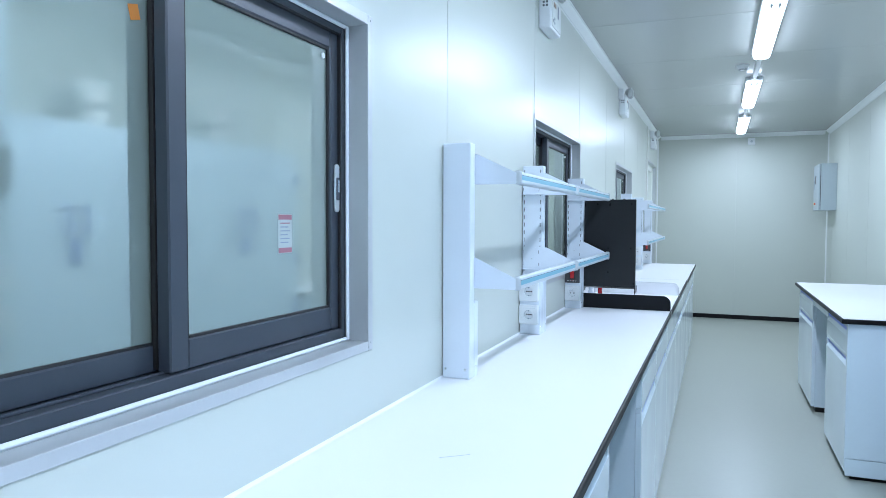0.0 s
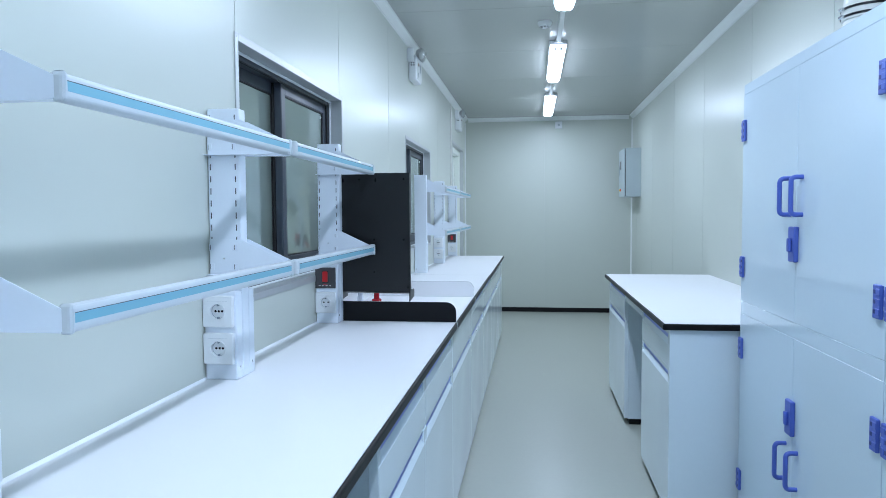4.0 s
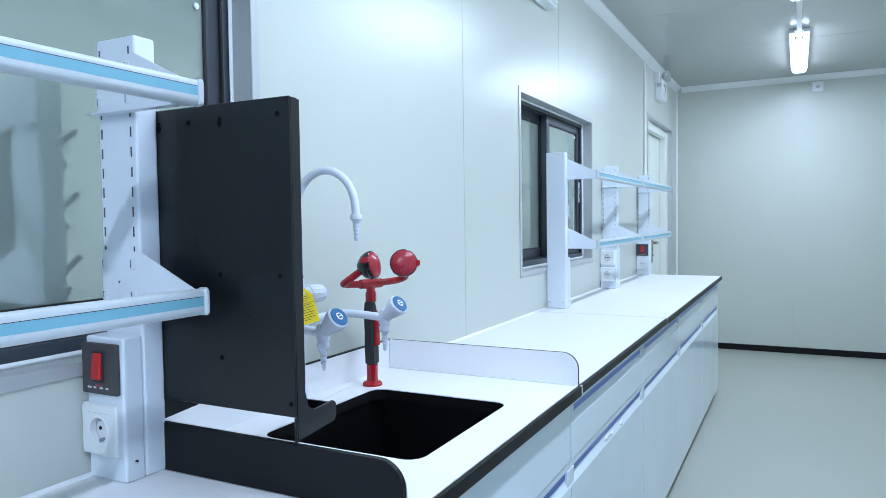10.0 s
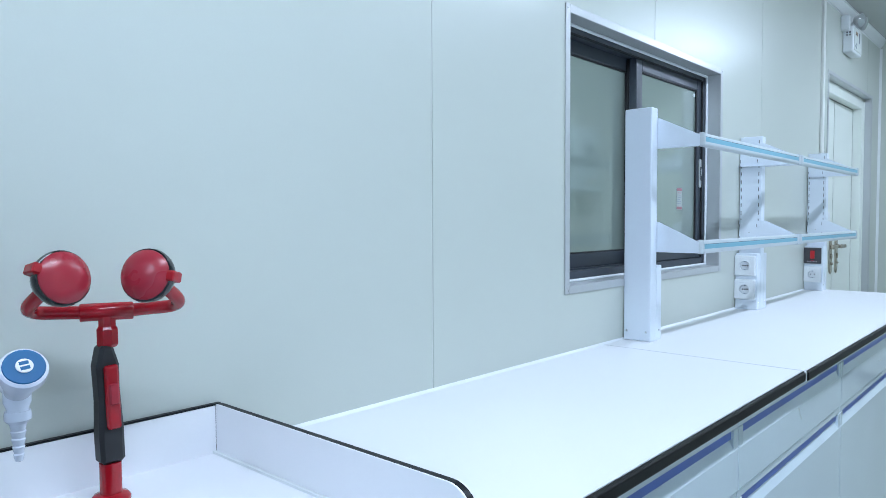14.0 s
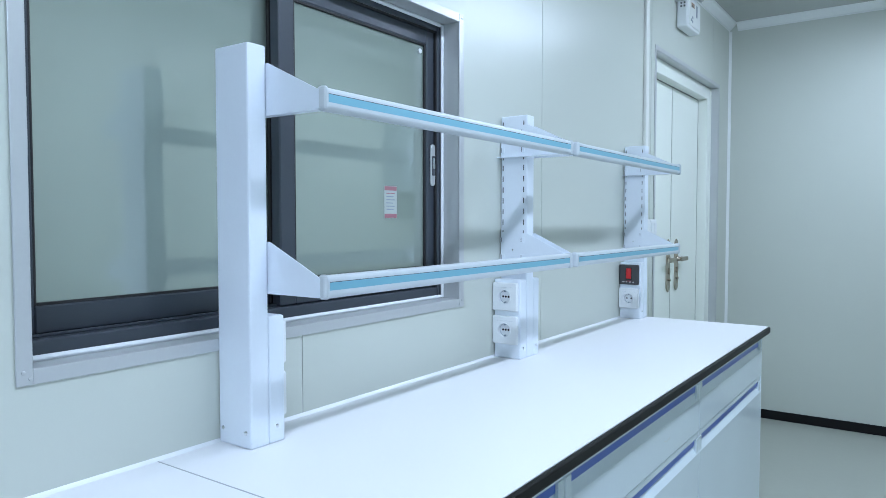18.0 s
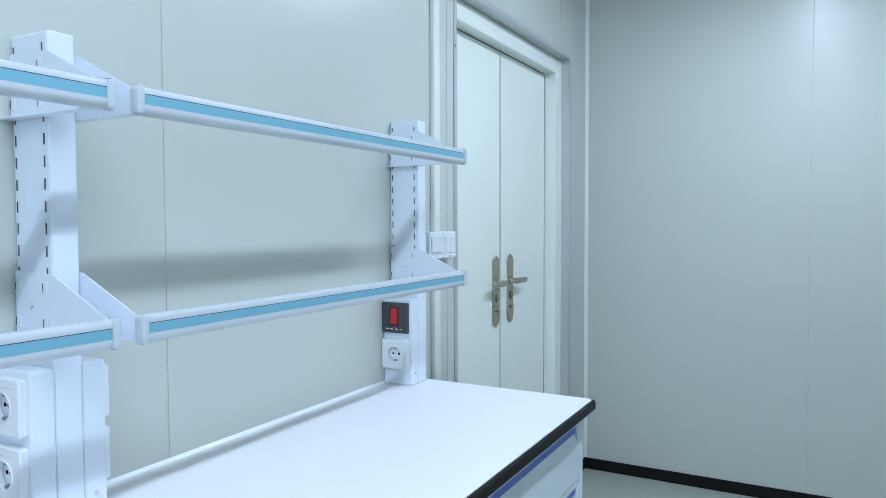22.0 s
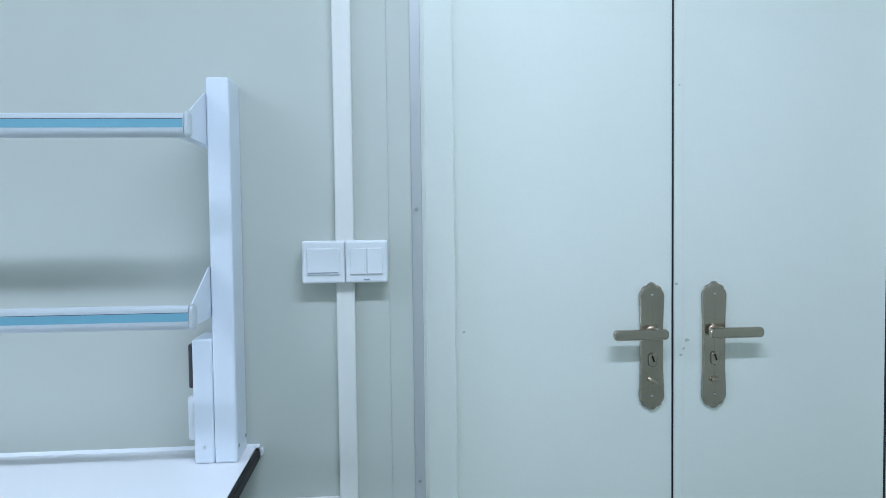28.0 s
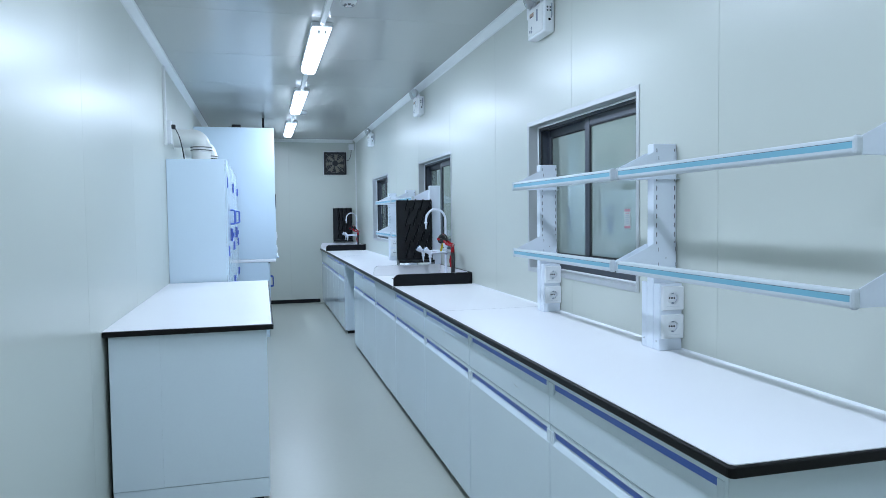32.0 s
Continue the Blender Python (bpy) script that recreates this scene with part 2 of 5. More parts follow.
def box(x0, x1, y0, y1, z0, z1, bev=0.0, seg=1, bm=None):
    """A box, with its edges rounded by bev, added to bm."""
    own = bmesh.new()
    bmesh.ops.create_cube(own, size=1)
    for v in own.verts:
        v.co = Vector((x0 + (v.co.x + 0.5) * (x1 - x0), y0 + (v.co.y + 0.5) * (y1 - y0), z0 + (v.co.z + 0.5) * (z1 - z0)))
    if bev:
        bmesh.ops.bevel(own, geom=own.edges[:], offset=bev, segments=seg, affect="EDGES", profile=0.5)
    return join(bm, own)


def join(bm, own):
    if bm is None:
        return own
    me = bpy.data.meshes.new("tmp")
    own.to_mesh(me)
    own.free()
    bm.from_mesh(me)
    bpy.data.meshes.remove(me)
    return bm


def turned(bm, m):
    bmesh.ops.transform(bm, matrix=m, verts=bm.verts[:])
    return bm


AXES = {"x": Matrix.Rotation(radians(90), 4, "Y"), "y": Matrix.Rotation(radians(-90), 4, "X"), "z": Matrix.Identity(4)}


def rod(p, r, length, axis="z", r2=None, seg=20, bev=0.0, bm=None):
    """A cylinder or cone that starts at p and runs along an axis (or any vector)."""
    own = bmesh.new()
    bmesh.ops.create_cone(own, cap_ends=True, segments=seg, radius1=r, radius2=r if r2 is None else r2, depth=length)
    bmesh.ops.translate(own, verts=own.verts[:], vec=(0, 0, length / 2))
    if bev:
        edges = [e for e in own.edges if len(e.link_faces) == 2 and max(len(f.verts) for f in e.link_faces) > 4]
        bmesh.ops.bevel(own, geom=edges, offset=bev, segments=2, affect="EDGES", profile=0.5)
    turn = AXES[axis] if isinstance(axis, str) else Vector((0, 0, 1)).rotation_difference(Vector(axis)).to_matrix().to_4x4()
    turned(own, Matrix.Translation(p) @ turn)
    return join(bm, own)


def lathe(profile, seg=24, bm=None, m=None):
    """A turned body: profile is a list of (radius, height)."""
    own = bmesh.new()
    rings = []
    for r, z in profile:
        if r < 1e-5:
            rings.append([own.verts.new((0, 0, z))])
        else:
            rings.append([own.verts.new((r * math.cos(2 * math.pi * i / seg), r * math.sin(2 * math.pi * i / seg), z)) for i in range(seg)])
    for a, b in zip(rings, rings[1:]):
        for i in range(seg):
            j = (i + 1) % seg
            if len(a) == 1 and len(b) > 1:
                own.faces.new((a[0], b[i], b[j]))
            elif len(b) == 1 and len(a) > 1:
                own.faces.new((a[i], a[j], b[0]))
            elif len(a) > 1:
                own.faces.new((a[i], a[j], b[j], b[i]))
    bmesh.ops.recalc_face_normals(own, faces=own.faces[:])
    if m is not None:
        turned(own, m)
    return join(bm, own)


def tube(points, r, seg=14, bm=None):
    """A round pipe along a line of points, with closed ends."""
    own = bmesh.new()
    pts = [Vector(p) for p in points]
    side, rings = None, []
    for i, p in enumerate(pts):
        way = (pts[min(i + 1, len(pts) - 1)] - pts[max(i - 1, 0)]).normalized()
        if side is None:
            side = way.orthogonal().normalized()
        side = (side - way * side.dot(way)).normalized()
        up = way.cross(side)
        rings.append([own.verts.new(p + r * (math.cos(2 * math.pi * k / seg) * side + math.sin(2 * math.pi * k / seg) * up)) for k in range(seg)])
    for a, b in zip(rings, rings[1:]):
        for k in range(seg):
            own.faces.new((a[k], a[(k + 1) % seg], b[(k + 1) % seg], b[k]))
    own.faces.new(rings[0]), own.faces.new(rings[-1][::-1])
    bmesh.ops.recalc_face_normals(own, faces=own.faces[:])
    return join(bm, own)


def rounded(points, r, n=6):
    """A polyline with its inner corners rounded by r."""
    pts = [Vector(p) for p in points]
    out = [pts[0]]
    for a, b, c in zip(pts, pts[1:], pts[2:]):
        u, v = (a - b), (c - b)
        k = min(r, u.length * 0.49, v.length * 0.49)
        p, q = b + u.normalized() * k, b + v.normalized() * k
        for i in range(n + 1):
            s = i / n
            out.append(p * (1 - s) ** 2 + b * 2 * s * (1 - s) + q * s ** 2)
    return out + [pts[-1]]


def prism(outline, axis, a, b, bev=0.0, bm=None, seg=1):
    """A plate cut to an outline of (u, v) pairs and thickened from a to b along an axis: x (u=y, v=z), y (u=x, v=z) or z (u=x, v=y)."""
    own = bmesh.new()

    def at(u, v, w):
        return {"x": (w, u, v), "y": (u, w, v), "z": (u, v, w)}[axis]
    low = [own.verts.new(at(u, v, a)) for u, v in outline]
    top = [own.verts.new(at(u, v, b)) for u, v in outline]
    own.faces.new(low), own.faces.new(top[::-1])
    for i in range(len(low)):
        j = (i + 1) % len(low)
        own.faces.new((low[i], top[i], top[j], low[j]))
    bmesh.ops.recalc_face_normals(own, faces=own.faces[:])
    if bev:
        edges = [e for e in own.edges if e.calc_face_angle(0) > 0.6]
        bmesh.ops.bevel(own, geom=edges, offset=bev, segments=seg, affect="EDGES", profile=0.5)
    return join(bm, own)


def arc(cx, cy, r, a0, a1, n=6):
    return [(cx + r * math.cos(radians(a0 + (a1 - a0) * i / n)), cy + r * math.sin(radians(a0 + (a1 - a0) * i / n))) for i in range(n + 1)]


def round_rect(x0, x1, y0, y1, r, n=5):
    return arc(x1 - r, y1 - r, r, 0, 90, n) + arc(x0 + r, y1 - r, r, 90, 180, n) + arc(x0 + r, y0 + r, r, 180, 270, n) + arc(x1 - r, y0 + r, r, 270, 360, n)


# ---- setting: floor, ceiling, walls ----
floor = tagged(link("floor", box(-0.2, W + 0.2, Y0 - 0.2, Y1 + 0.2, -0.12, 0.0), M_FLOOR), "smooth pale grey epoxy floor, softly glossy", "floor", kind="structure")

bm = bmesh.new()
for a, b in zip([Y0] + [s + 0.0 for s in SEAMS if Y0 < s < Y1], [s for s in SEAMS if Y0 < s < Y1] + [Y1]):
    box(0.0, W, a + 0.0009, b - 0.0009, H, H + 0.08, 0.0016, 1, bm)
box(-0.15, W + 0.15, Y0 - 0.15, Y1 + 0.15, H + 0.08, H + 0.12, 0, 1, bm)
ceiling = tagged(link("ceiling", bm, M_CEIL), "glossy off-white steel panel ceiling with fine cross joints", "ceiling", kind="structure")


def panel_board(axis, face, back, p, q, z0, z1, rolled, bm, r=0.0032, n=4):
    """An upright board from p to q along a wall; a rolled face edge tucks under the next panel."""
    inward = -1 if face > back else 1
    line = [(p, back)]
    for at, way, soft in ((p, 1, rolled[0]), (q, -1, rolled[1])):
        bend = [(at + way * r * (1 - math.cos(radians(90 * k / n))), face + inward * r * (1 - math.sin(radians(90 * k / n)))) for k in range(n + 1)] if soft else [(at, face)]
        line += bend if way > 0 else bend[::-1]
    line.append((q, back))
    prism([(v, u) if axis == "y" else (u, v) for u, v in line], "z", z0, z1, 0, bm)


def panel_wall(name, label, axis, face, back, ends, seams, openings=(), full=H + 0.08):
    """A wall of steel panels with open joints. axis: the way along the wall; face, back: its two planes; openings: (a, b, z0, z1)."""
    wall = thing(name, (0, 0, 0), label, "wall", kind="structure")
    cuts = [ends[0]] + [s for s in seams if ends[0] + 0.03 < s < ends[1] - 0.03] + [ends[1]]
    for a, b in zip(cuts, cuts[1:]):
        a2, b2 = a + 0.0009, b - 0.0009
        bm = bmesh.new()
        brk = sorted({a2, b2, *[min(max(v, a2), b2) for o in openings for v in o[:2]]})
        for p, q in zip(brk, brk[1:]):
            if q - p < 1e-5:
                continue
            spans = [(0.0, full)]
            for o in openings:
                if o[0] <= p + 1e-6 and q - 1e-6 <= o[1]:
                    spans = [(0.0, o[2]), (o[3], full)]
            rolled = [False, q == b2 and b < ends[1]]
            for z0, z1 in spans:
                if z1 - z0 > 1e-5:
                    panel_board(axis, face, back, p, q, z0, z1, rolled, bm)
        part("wall_panel", bm, M_WALL, wall)
    sgn = 1 if face > back else -1
    for s in cuts[1:-1]:
        blocked = [o for o in openings if o[0] < s < o[1]]
        for z0, z1 in ([(0, blocked[0][2]), (blocked[0][3], full)] if blocked else [(0, full)]):
            if z1 - z0 > 0.01:
                e0, e1 = sorted((face - sgn * 0.0016, face - sgn * 0.02))
                part("joint_strip", box(*((e0, e1, s - 0.004, s + 0.004) if axis == "y" else (s - 0.004, s + 0.004, e0, e1)), z0, z1), M_JOINT, wall)
    return wall


OPEN = [(a + 0.022, b - 0.022, WZ0 + 0.022, WZ1 - 0.022) for a, b in WINDOWS] + [(DOOR_Y0 + 0.02, DOOR_Y1 - 0.02, 0.0, DOOR_Z - 0.02)]
panel_wall("wall_window_side", "glossy off-white steel panel wall with window and door openings", "y", 0.0, -0.13, (Y0 - 0.13, Y1 + 0.13), [s for s in SEAMS if s != 0.91], OPEN)
panel_wall("wall_bench_side", "glossy off-white steel panel wall behind the cabinets", "y", W, W + 0.13, (Y0 - 0.13, Y1 + 0.13), SEAMS)
panel_wall("wall_end", "off-white steel panel end wall with black skirting", "x", Y1, Y1 + 0.13, (0.0, W), [1.045])
panel_wall("wall_back", "off-white steel panel back wall with a fan opening", "x", Y0, Y0 - 0.13, (0.0, W), [1.045])

cove = [(0, 0), (0.048, 0), (0.048, -0.0018), (0.038, -0.0018), (0.038, -0.0060), (0.0060, -0.038), (0.0018, -0.038), (0.0018, -0.048), (0, -0.048)]
trim = thing("trim", (0, 0, 0), "white metal cove trim along the ceiling edges", "trim", kind="structure")
part("cove", prism([(u, H + v) for u, v in cove], "y", Y0, Y1), M_TRIM, trim)
part("cove", prism([(W - u, H + v) for u, v in cove], "y", Y0, Y1), M_TRIM, trim)
part("cove", prism([(Y1 - u, H + v) for u, v in cove], "x", 0.049, W - 0.049), M_TRIM, trim)
part("cove", prism([(Y0 + u, H + v) for u, v in cove], "x", 0.049, W - 0.049), M_TRIM, trim)
for cx, cy, sx, sy in ((0, Y1, 1, -1), (W, Y1, -1, -1), (0, Y0, 1, 1), (W, Y0, -1, 1)):
    part("corner_bead", prism([(cx, cy), (cx + sx * 0.015, cy), (cx + sx * 0.014, cy + sy * 0.003), (cx + sx * 0.003, cy + sy * 0.014), (cx, cy + sy * 0.015)], "z", 0.06, H - 0.049), M_TRIM, trim)
skirt = thing("baseboard", (0, 0, 0), "low black vinyl skirting at the end walls", "baseboard", kind="structure")
part("skirting", box(0.001, W - 0.001, Y1 - 0.008, Y1, 0.0, 0.058, 0.002), M_BASE, skirt)
part("skirting", box(0.60, W - 0.001, Y0, Y0 + 0.008, 0.0, 0.058, 0.002), M_BASE, skirt)
part("skirting", box(W - 0.008, W, 6.40, Y1 - 0.009, 0.0, 0.058, 0.002), M_BASE, skirt)
part("skirting", box(0.0, 0.008, 10.10, Y1 - 0.009, 0.0, 0.058, 0.002), M_BASE, skirt)
part("skirting", box(0.0, 0.008, 8.545, DOOR_Y0 - 0.002, 0.0, 0.058, 0.002), M_BASE, skirt)


# ---- windows ----
def frame_bars(u0, u1, v0, v1, w, d0, d1, bev, parent, name, material, sides=(1, 1, 1, 1)):
    """Four mitre-free bars of a frame in the plane x = d0..d1; sides: widths as factors for low-y, high-y, bottom, top."""
    a, b, c, d = [w * s for s in sides]
    part(name, box(d0, d1, u0, u0 + a, v0, v1, bev), material, parent)
    part(name, box(d0, d1, u1 - b, u1, v0, v1, bev), material, parent)
    part(name, box(d0, d1, u0 + a, u1 - b, v0, v0 + c, bev), material, parent)
    part(name, box(d0, d1, u0 + a, u1 - b, v1 - d, v1, bev), material, parent)


def window(n, y0, y1, sticker):
    win = thing("window_%d" % n, (0, 0, 0), "closed two-pane sliding window with anthracite frame and aluminium surround", "window", kind="structure")
    z0, z1 = WZ0, WZ1
    frame_bars(y0, y1, z0, z1, 0.024, 0.0005, 0.004, 0.001, win, "surround", M_ALU)
    for yy, zz in ((y0 + 0.010, z0 + 0.02), (y0 + 0.02, z0 + 0.010), (y1 - 0.010, z0 + 0.02), (y1 - 0.02, z0 + 0.010), (y0 + 0.01, z1 - 0.012), (y1 - 0.01, z1 - 0.012)):
        part("rivet", lathe([(0.0035, 0), (0.003, 0.0012), (0, 0.0018)], 10, None, Matrix.Translation((0.004, yy, zz)) @ AXES["x"]), M_ALU, win)
    i0, i1, k0, k1 = y0 + 0.0235, y1 - 0.0235, z0 + 0.0235, z1 - 0.0235
    part("reveal", box(-0.125, 0.0, i0 - 0.0012, i0, k0, k1), M_ALU, win)
    part("reveal", box(-0.125, 0.0, i1, i1 + 0.0012, k0, k1), M_ALU, win)
    part("reveal", box(-0.125, 0.0, i0, i1, k1, k1 + 0.0012), M_ALU, win)
    part("window_sill", box(-0.125, 0.0, i0, i1, k0 - 0.0012, k0), M_ALU, win)
    frame_bars(i0, i1, k0, k1, 0.010, -0.0578, -0.048, 0.004, win, "sealing_bead", M_SOCKET)
    # fixed frame with two tracks
    frame_bars(i0, i1, k0, k1, 0.022, -0.150, -0.058, 0.002, win, "window_frame", M_FRAME, (1, 1, 1.5, 1))
    for xx in (-0.086, -0.120):
        part("track", box(xx - 0.003, xx + 0.003, i0 + 0.022, i1 - 0.022, k0 + 0.033, k0 + 0.038, 0.001), M_FRAME, win)
    # black strips paint the deep shade between fixed frame and sashes
    for g0, g1 in ((i0 + 0.022, i0 + 0.027), (i1 - 0.027, i1 - 0.022)):
        part("jamb_gap_shade", box(-0.0675, -0.060, g0, g1, k0 + 0.034, k1 - 0.0225), M_GASKET_GAP, win)
    part("head_gap_shade", box(-0.0675, -0.060, i0 + 0.0275, i1 - 0.0275, k1 - 0.0275, k1 - 0.0225), M_GASKET_GAP, win)
    mid = (i0 + i1) / 2
    # black strip stands in for the shade behind the meeting stiles
    part("meeting_gap_shade", box(-0.1055, -0.0985, mid - 0.026, mid - 0.012, k0 + 0.040, k1 - 0.024), M_GASKET_GAP, win)
    a0, a1, b0, b1 = i0 + 0.018, i1 - 0.018, k0 + 0.034, k1 - 0.018
    # rear sash (low y), front sash (high y)
    for name, u0, u1, d0, d1, sides in (("rear_sash", a0, mid + 0.038, -0.134, -0.106, (0.7, 1.0, 0.92, 0.9)), ("front_sash", mid - 0.024, a1, -0.098, -0.068, (0.88, 0.79, 1.07, 0.90))):
        sash = part(name, box(d0, d1, u0, u0 + 0.052 * sides[0], b0, b1, 0.003), M_FRAME, win)
        part("stile", box(d0, d1, u1 - 0.052 * sides[1], u1, b0, b1, 0.003), M_FRAME, sash)
        part("bottom_rail", box(d0 + 0.001, d1 - 0.001, u0 + 0.052 * sides[0], u1 - 0.052 * sides[1], b0, b0 + 0.052 * sides[2], 0.003), M_FRAME, sash)
        part("top_rail", box(d0 + 0.001, d1 - 0.001, u0 + 0.052 * sides[0], u1 - 0.052 * sides[1], b1 - 0.052 * sides[3], b1, 0.003), M_FRAME, sash)
        g = (u0 + 0.052 * sides[0], u1 - 0.052 * sides[1], b0 + 0.052 * sides[2], b1 - 0.052 * sides[3])
        dm = (d0 + d1) / 2
        frame_bars(g[0] - 0.001, g[1] + 0.001, g[2] - 0.001, g[3] + 0.001, 0.006, dm + 0.003, d1 - 0.004, 0.001, sash, "gasket", M_GASKET_GAP)
        part("pane", box(dm, dm + 0.005, g[0], g[1], g[2], g[3]), M_GLASS, sash)
        if name == "front_sash":
            lx, lz = d1, (b0 + b1) / 2 - 0.018
            lat = part("latch", prism(round_rect(u1 - 0.028, u1 - 0.007, lz - 0.059, lz + 0.059, 0.0095), "x", lx, lx + 0.006, 0.0015), M_ALU, sash, "oval steel slide latch")
            part("latch_slot", prism(round_rect(u1 - 0.024, u1 - 0.011, lz - 0.030, lz + 0.026, 0.003), "x", lx + 0.006, lx + 0.0075), M_SLOT, lat)
            part("latch_tongue", box(lx + 0.006, lx + 0.010, u1 - 0.0215, u1 - 0.0135, lz - 0.010, lz + 0.020, 0.001), M_CHROME, lat)
            part("corner_button", rod((dm + 0.006, g[1] - 0.022, g[3] - 0.022), 0.007, 0.004, "x", seg=14, bev=0.001), M_SOCKET, sash)
            if sticker:
                sy, sz = g[1] - (0.180 if n == 1 else 0.150), 1.322
                st = part("sticker", box(dm + 0.0055, dm + 0.006, sy - 0.026, sy + 0.026, sz - 0.043, sz + 0.043), M_STICKW, sash, "small white sticker with red bands and fine print")
                part("print_bar", box(dm + 0.006, dm + 0.0064, sy - 0.025, sy + 0.025, sz + 0.031, sz + 0.042), M_STICKR, st)
                part("print_bar", box(dm + 0.006, dm + 0.0064, sy - 0.025, sy + 0.025, sz - 0.042, sz - 0.031), M_STICKR, st)
                for k in range(6):
                    part("print_bar", box(dm + 0.006, dm + 0.0064, sy - 0.018, sy + (0.017, 0.012, 0.018, 0.009, 0.016, 0.012)[k], sz + 0.022 - k * 0.0085, sz + 0.0245 - k * 0.0085), M_STICKR if k == 0 else M_GREYTXT, st)
        else:
            lz, lm = (b0 + b1) / 2 - 0.022, u0 + 0.020
            lat = part("latch", prism(round_rect(lm - 0.010, lm + 0.010, lz - 0.054, lz + 0.054, 0.007), "x", d1, d1 + 0.005, 0.0015), M_ALU, sash, "oval steel slide latch")
            part("latch_slot", prism(round_rect(lm - 0.007, lm + 0.006, lz - 0.030, lz + 0.030, 0.003), "x", d1 + 0.005, d1 + 0.0062), M_SLOT, lat)
            if n == 1:
                part("orange_sticker", turned(box(dm + 0.0055, dm + 0.006, -0.011, 0.011, -0.013, 0.013), Matrix.Translation((0, 0.867, 1.704)) @ Matrix.Rotation(radians(14), 4, "X")), M_STICKER, sash, "small orange sticker")
            for zz in (b0 + 0.030, b0 + 0.010, b1 - 0.03):
                part("screw", lathe([(0.004, 0), (0.0035, 0.001), (0, 0.0016)], 10, None, Matrix.Translation((d1, u1 - 0.047, zz)) @ AXES["x"]), M_CHROME, sash)


for n, (y0, y1) in enumerate(WINDOWS, 1):
    window(n, y0, y1, n != 2)

# ---- double door ----
door = thing("door_1", (0, 0, 0), "closed double-leaf pale steel door with two nickel lever handles", "door", kind="structure")
part("surround", box(0.0005, 0.004, DOOR_Y0, DOOR_Y0 + 0.022, 0.0, DOOR_Z, 0.001), M_ALU, door)
part("surround", box(0.0005, 0.004, DOOR_Y1 - 0.022, DOOR_Y1, 0.0, DOOR_Z, 0.001), M_ALU, door)
part("surround", box(0.0005, 0.004, DOOR_Y0 + 0.022, DOOR_Y1 - 0.022, DOOR_Z - 0.022, DOOR_Z, 0.001), M_ALU, door)
DA, DB = DOOR_Y0 + 0.0205, DOOR_Y1 - 0.0205
part("reveal", box(-0.06, 0.0, DA - 0.0004, DA + 0.0012, 0, DOOR_Z - 0.021), M_ALU, door)
part("reveal", box(-0.06, 0.0, DB - 0.0012, DB + 0.0004, 0, DOOR_Z - 0.021), M_ALU, door)
part("reveal", box(-0.06, 0.0, DA, DB, DOOR_Z - 0.022, DOOR_Z - 0.0205), M_ALU, door)
LZ = 2.018
part("door_frame", box(-0.128, -0.045, DA + 0.002, 8.952, 0.0, DOOR_Z - 0.023, 0.004, 2), M_DOOR, door)
part("door_frame", box(-0.128, -0.045, 9.992, DB - 0.002, 0.0, DOOR_Z - 0.023, 0.004, 2), M_DOOR, door)
part("door_frame", box(-0.128, -0.045, 8.952, 9.992, LZ + 0.004, DOOR_Z - 0.023, 0.004, 2), M_DOOR, door)
part("frame_lip", box(-0.045, -0.040, DA + 0.002, DA + 0.012, 0.0, DOOR_Z - 0.024, 0.001), M_DOOR, door)
part("frame_lip", box(-0.045, -0.040, DB - 0.012, DB - 0.002, 0.0, DOOR_Z - 0.024, 0.001), M_DOOR, door)
part("threshold", box(-0.128, 0.0, 8.952, 9.992, 0.0, 0.012, 0.002), M_ALU, door)


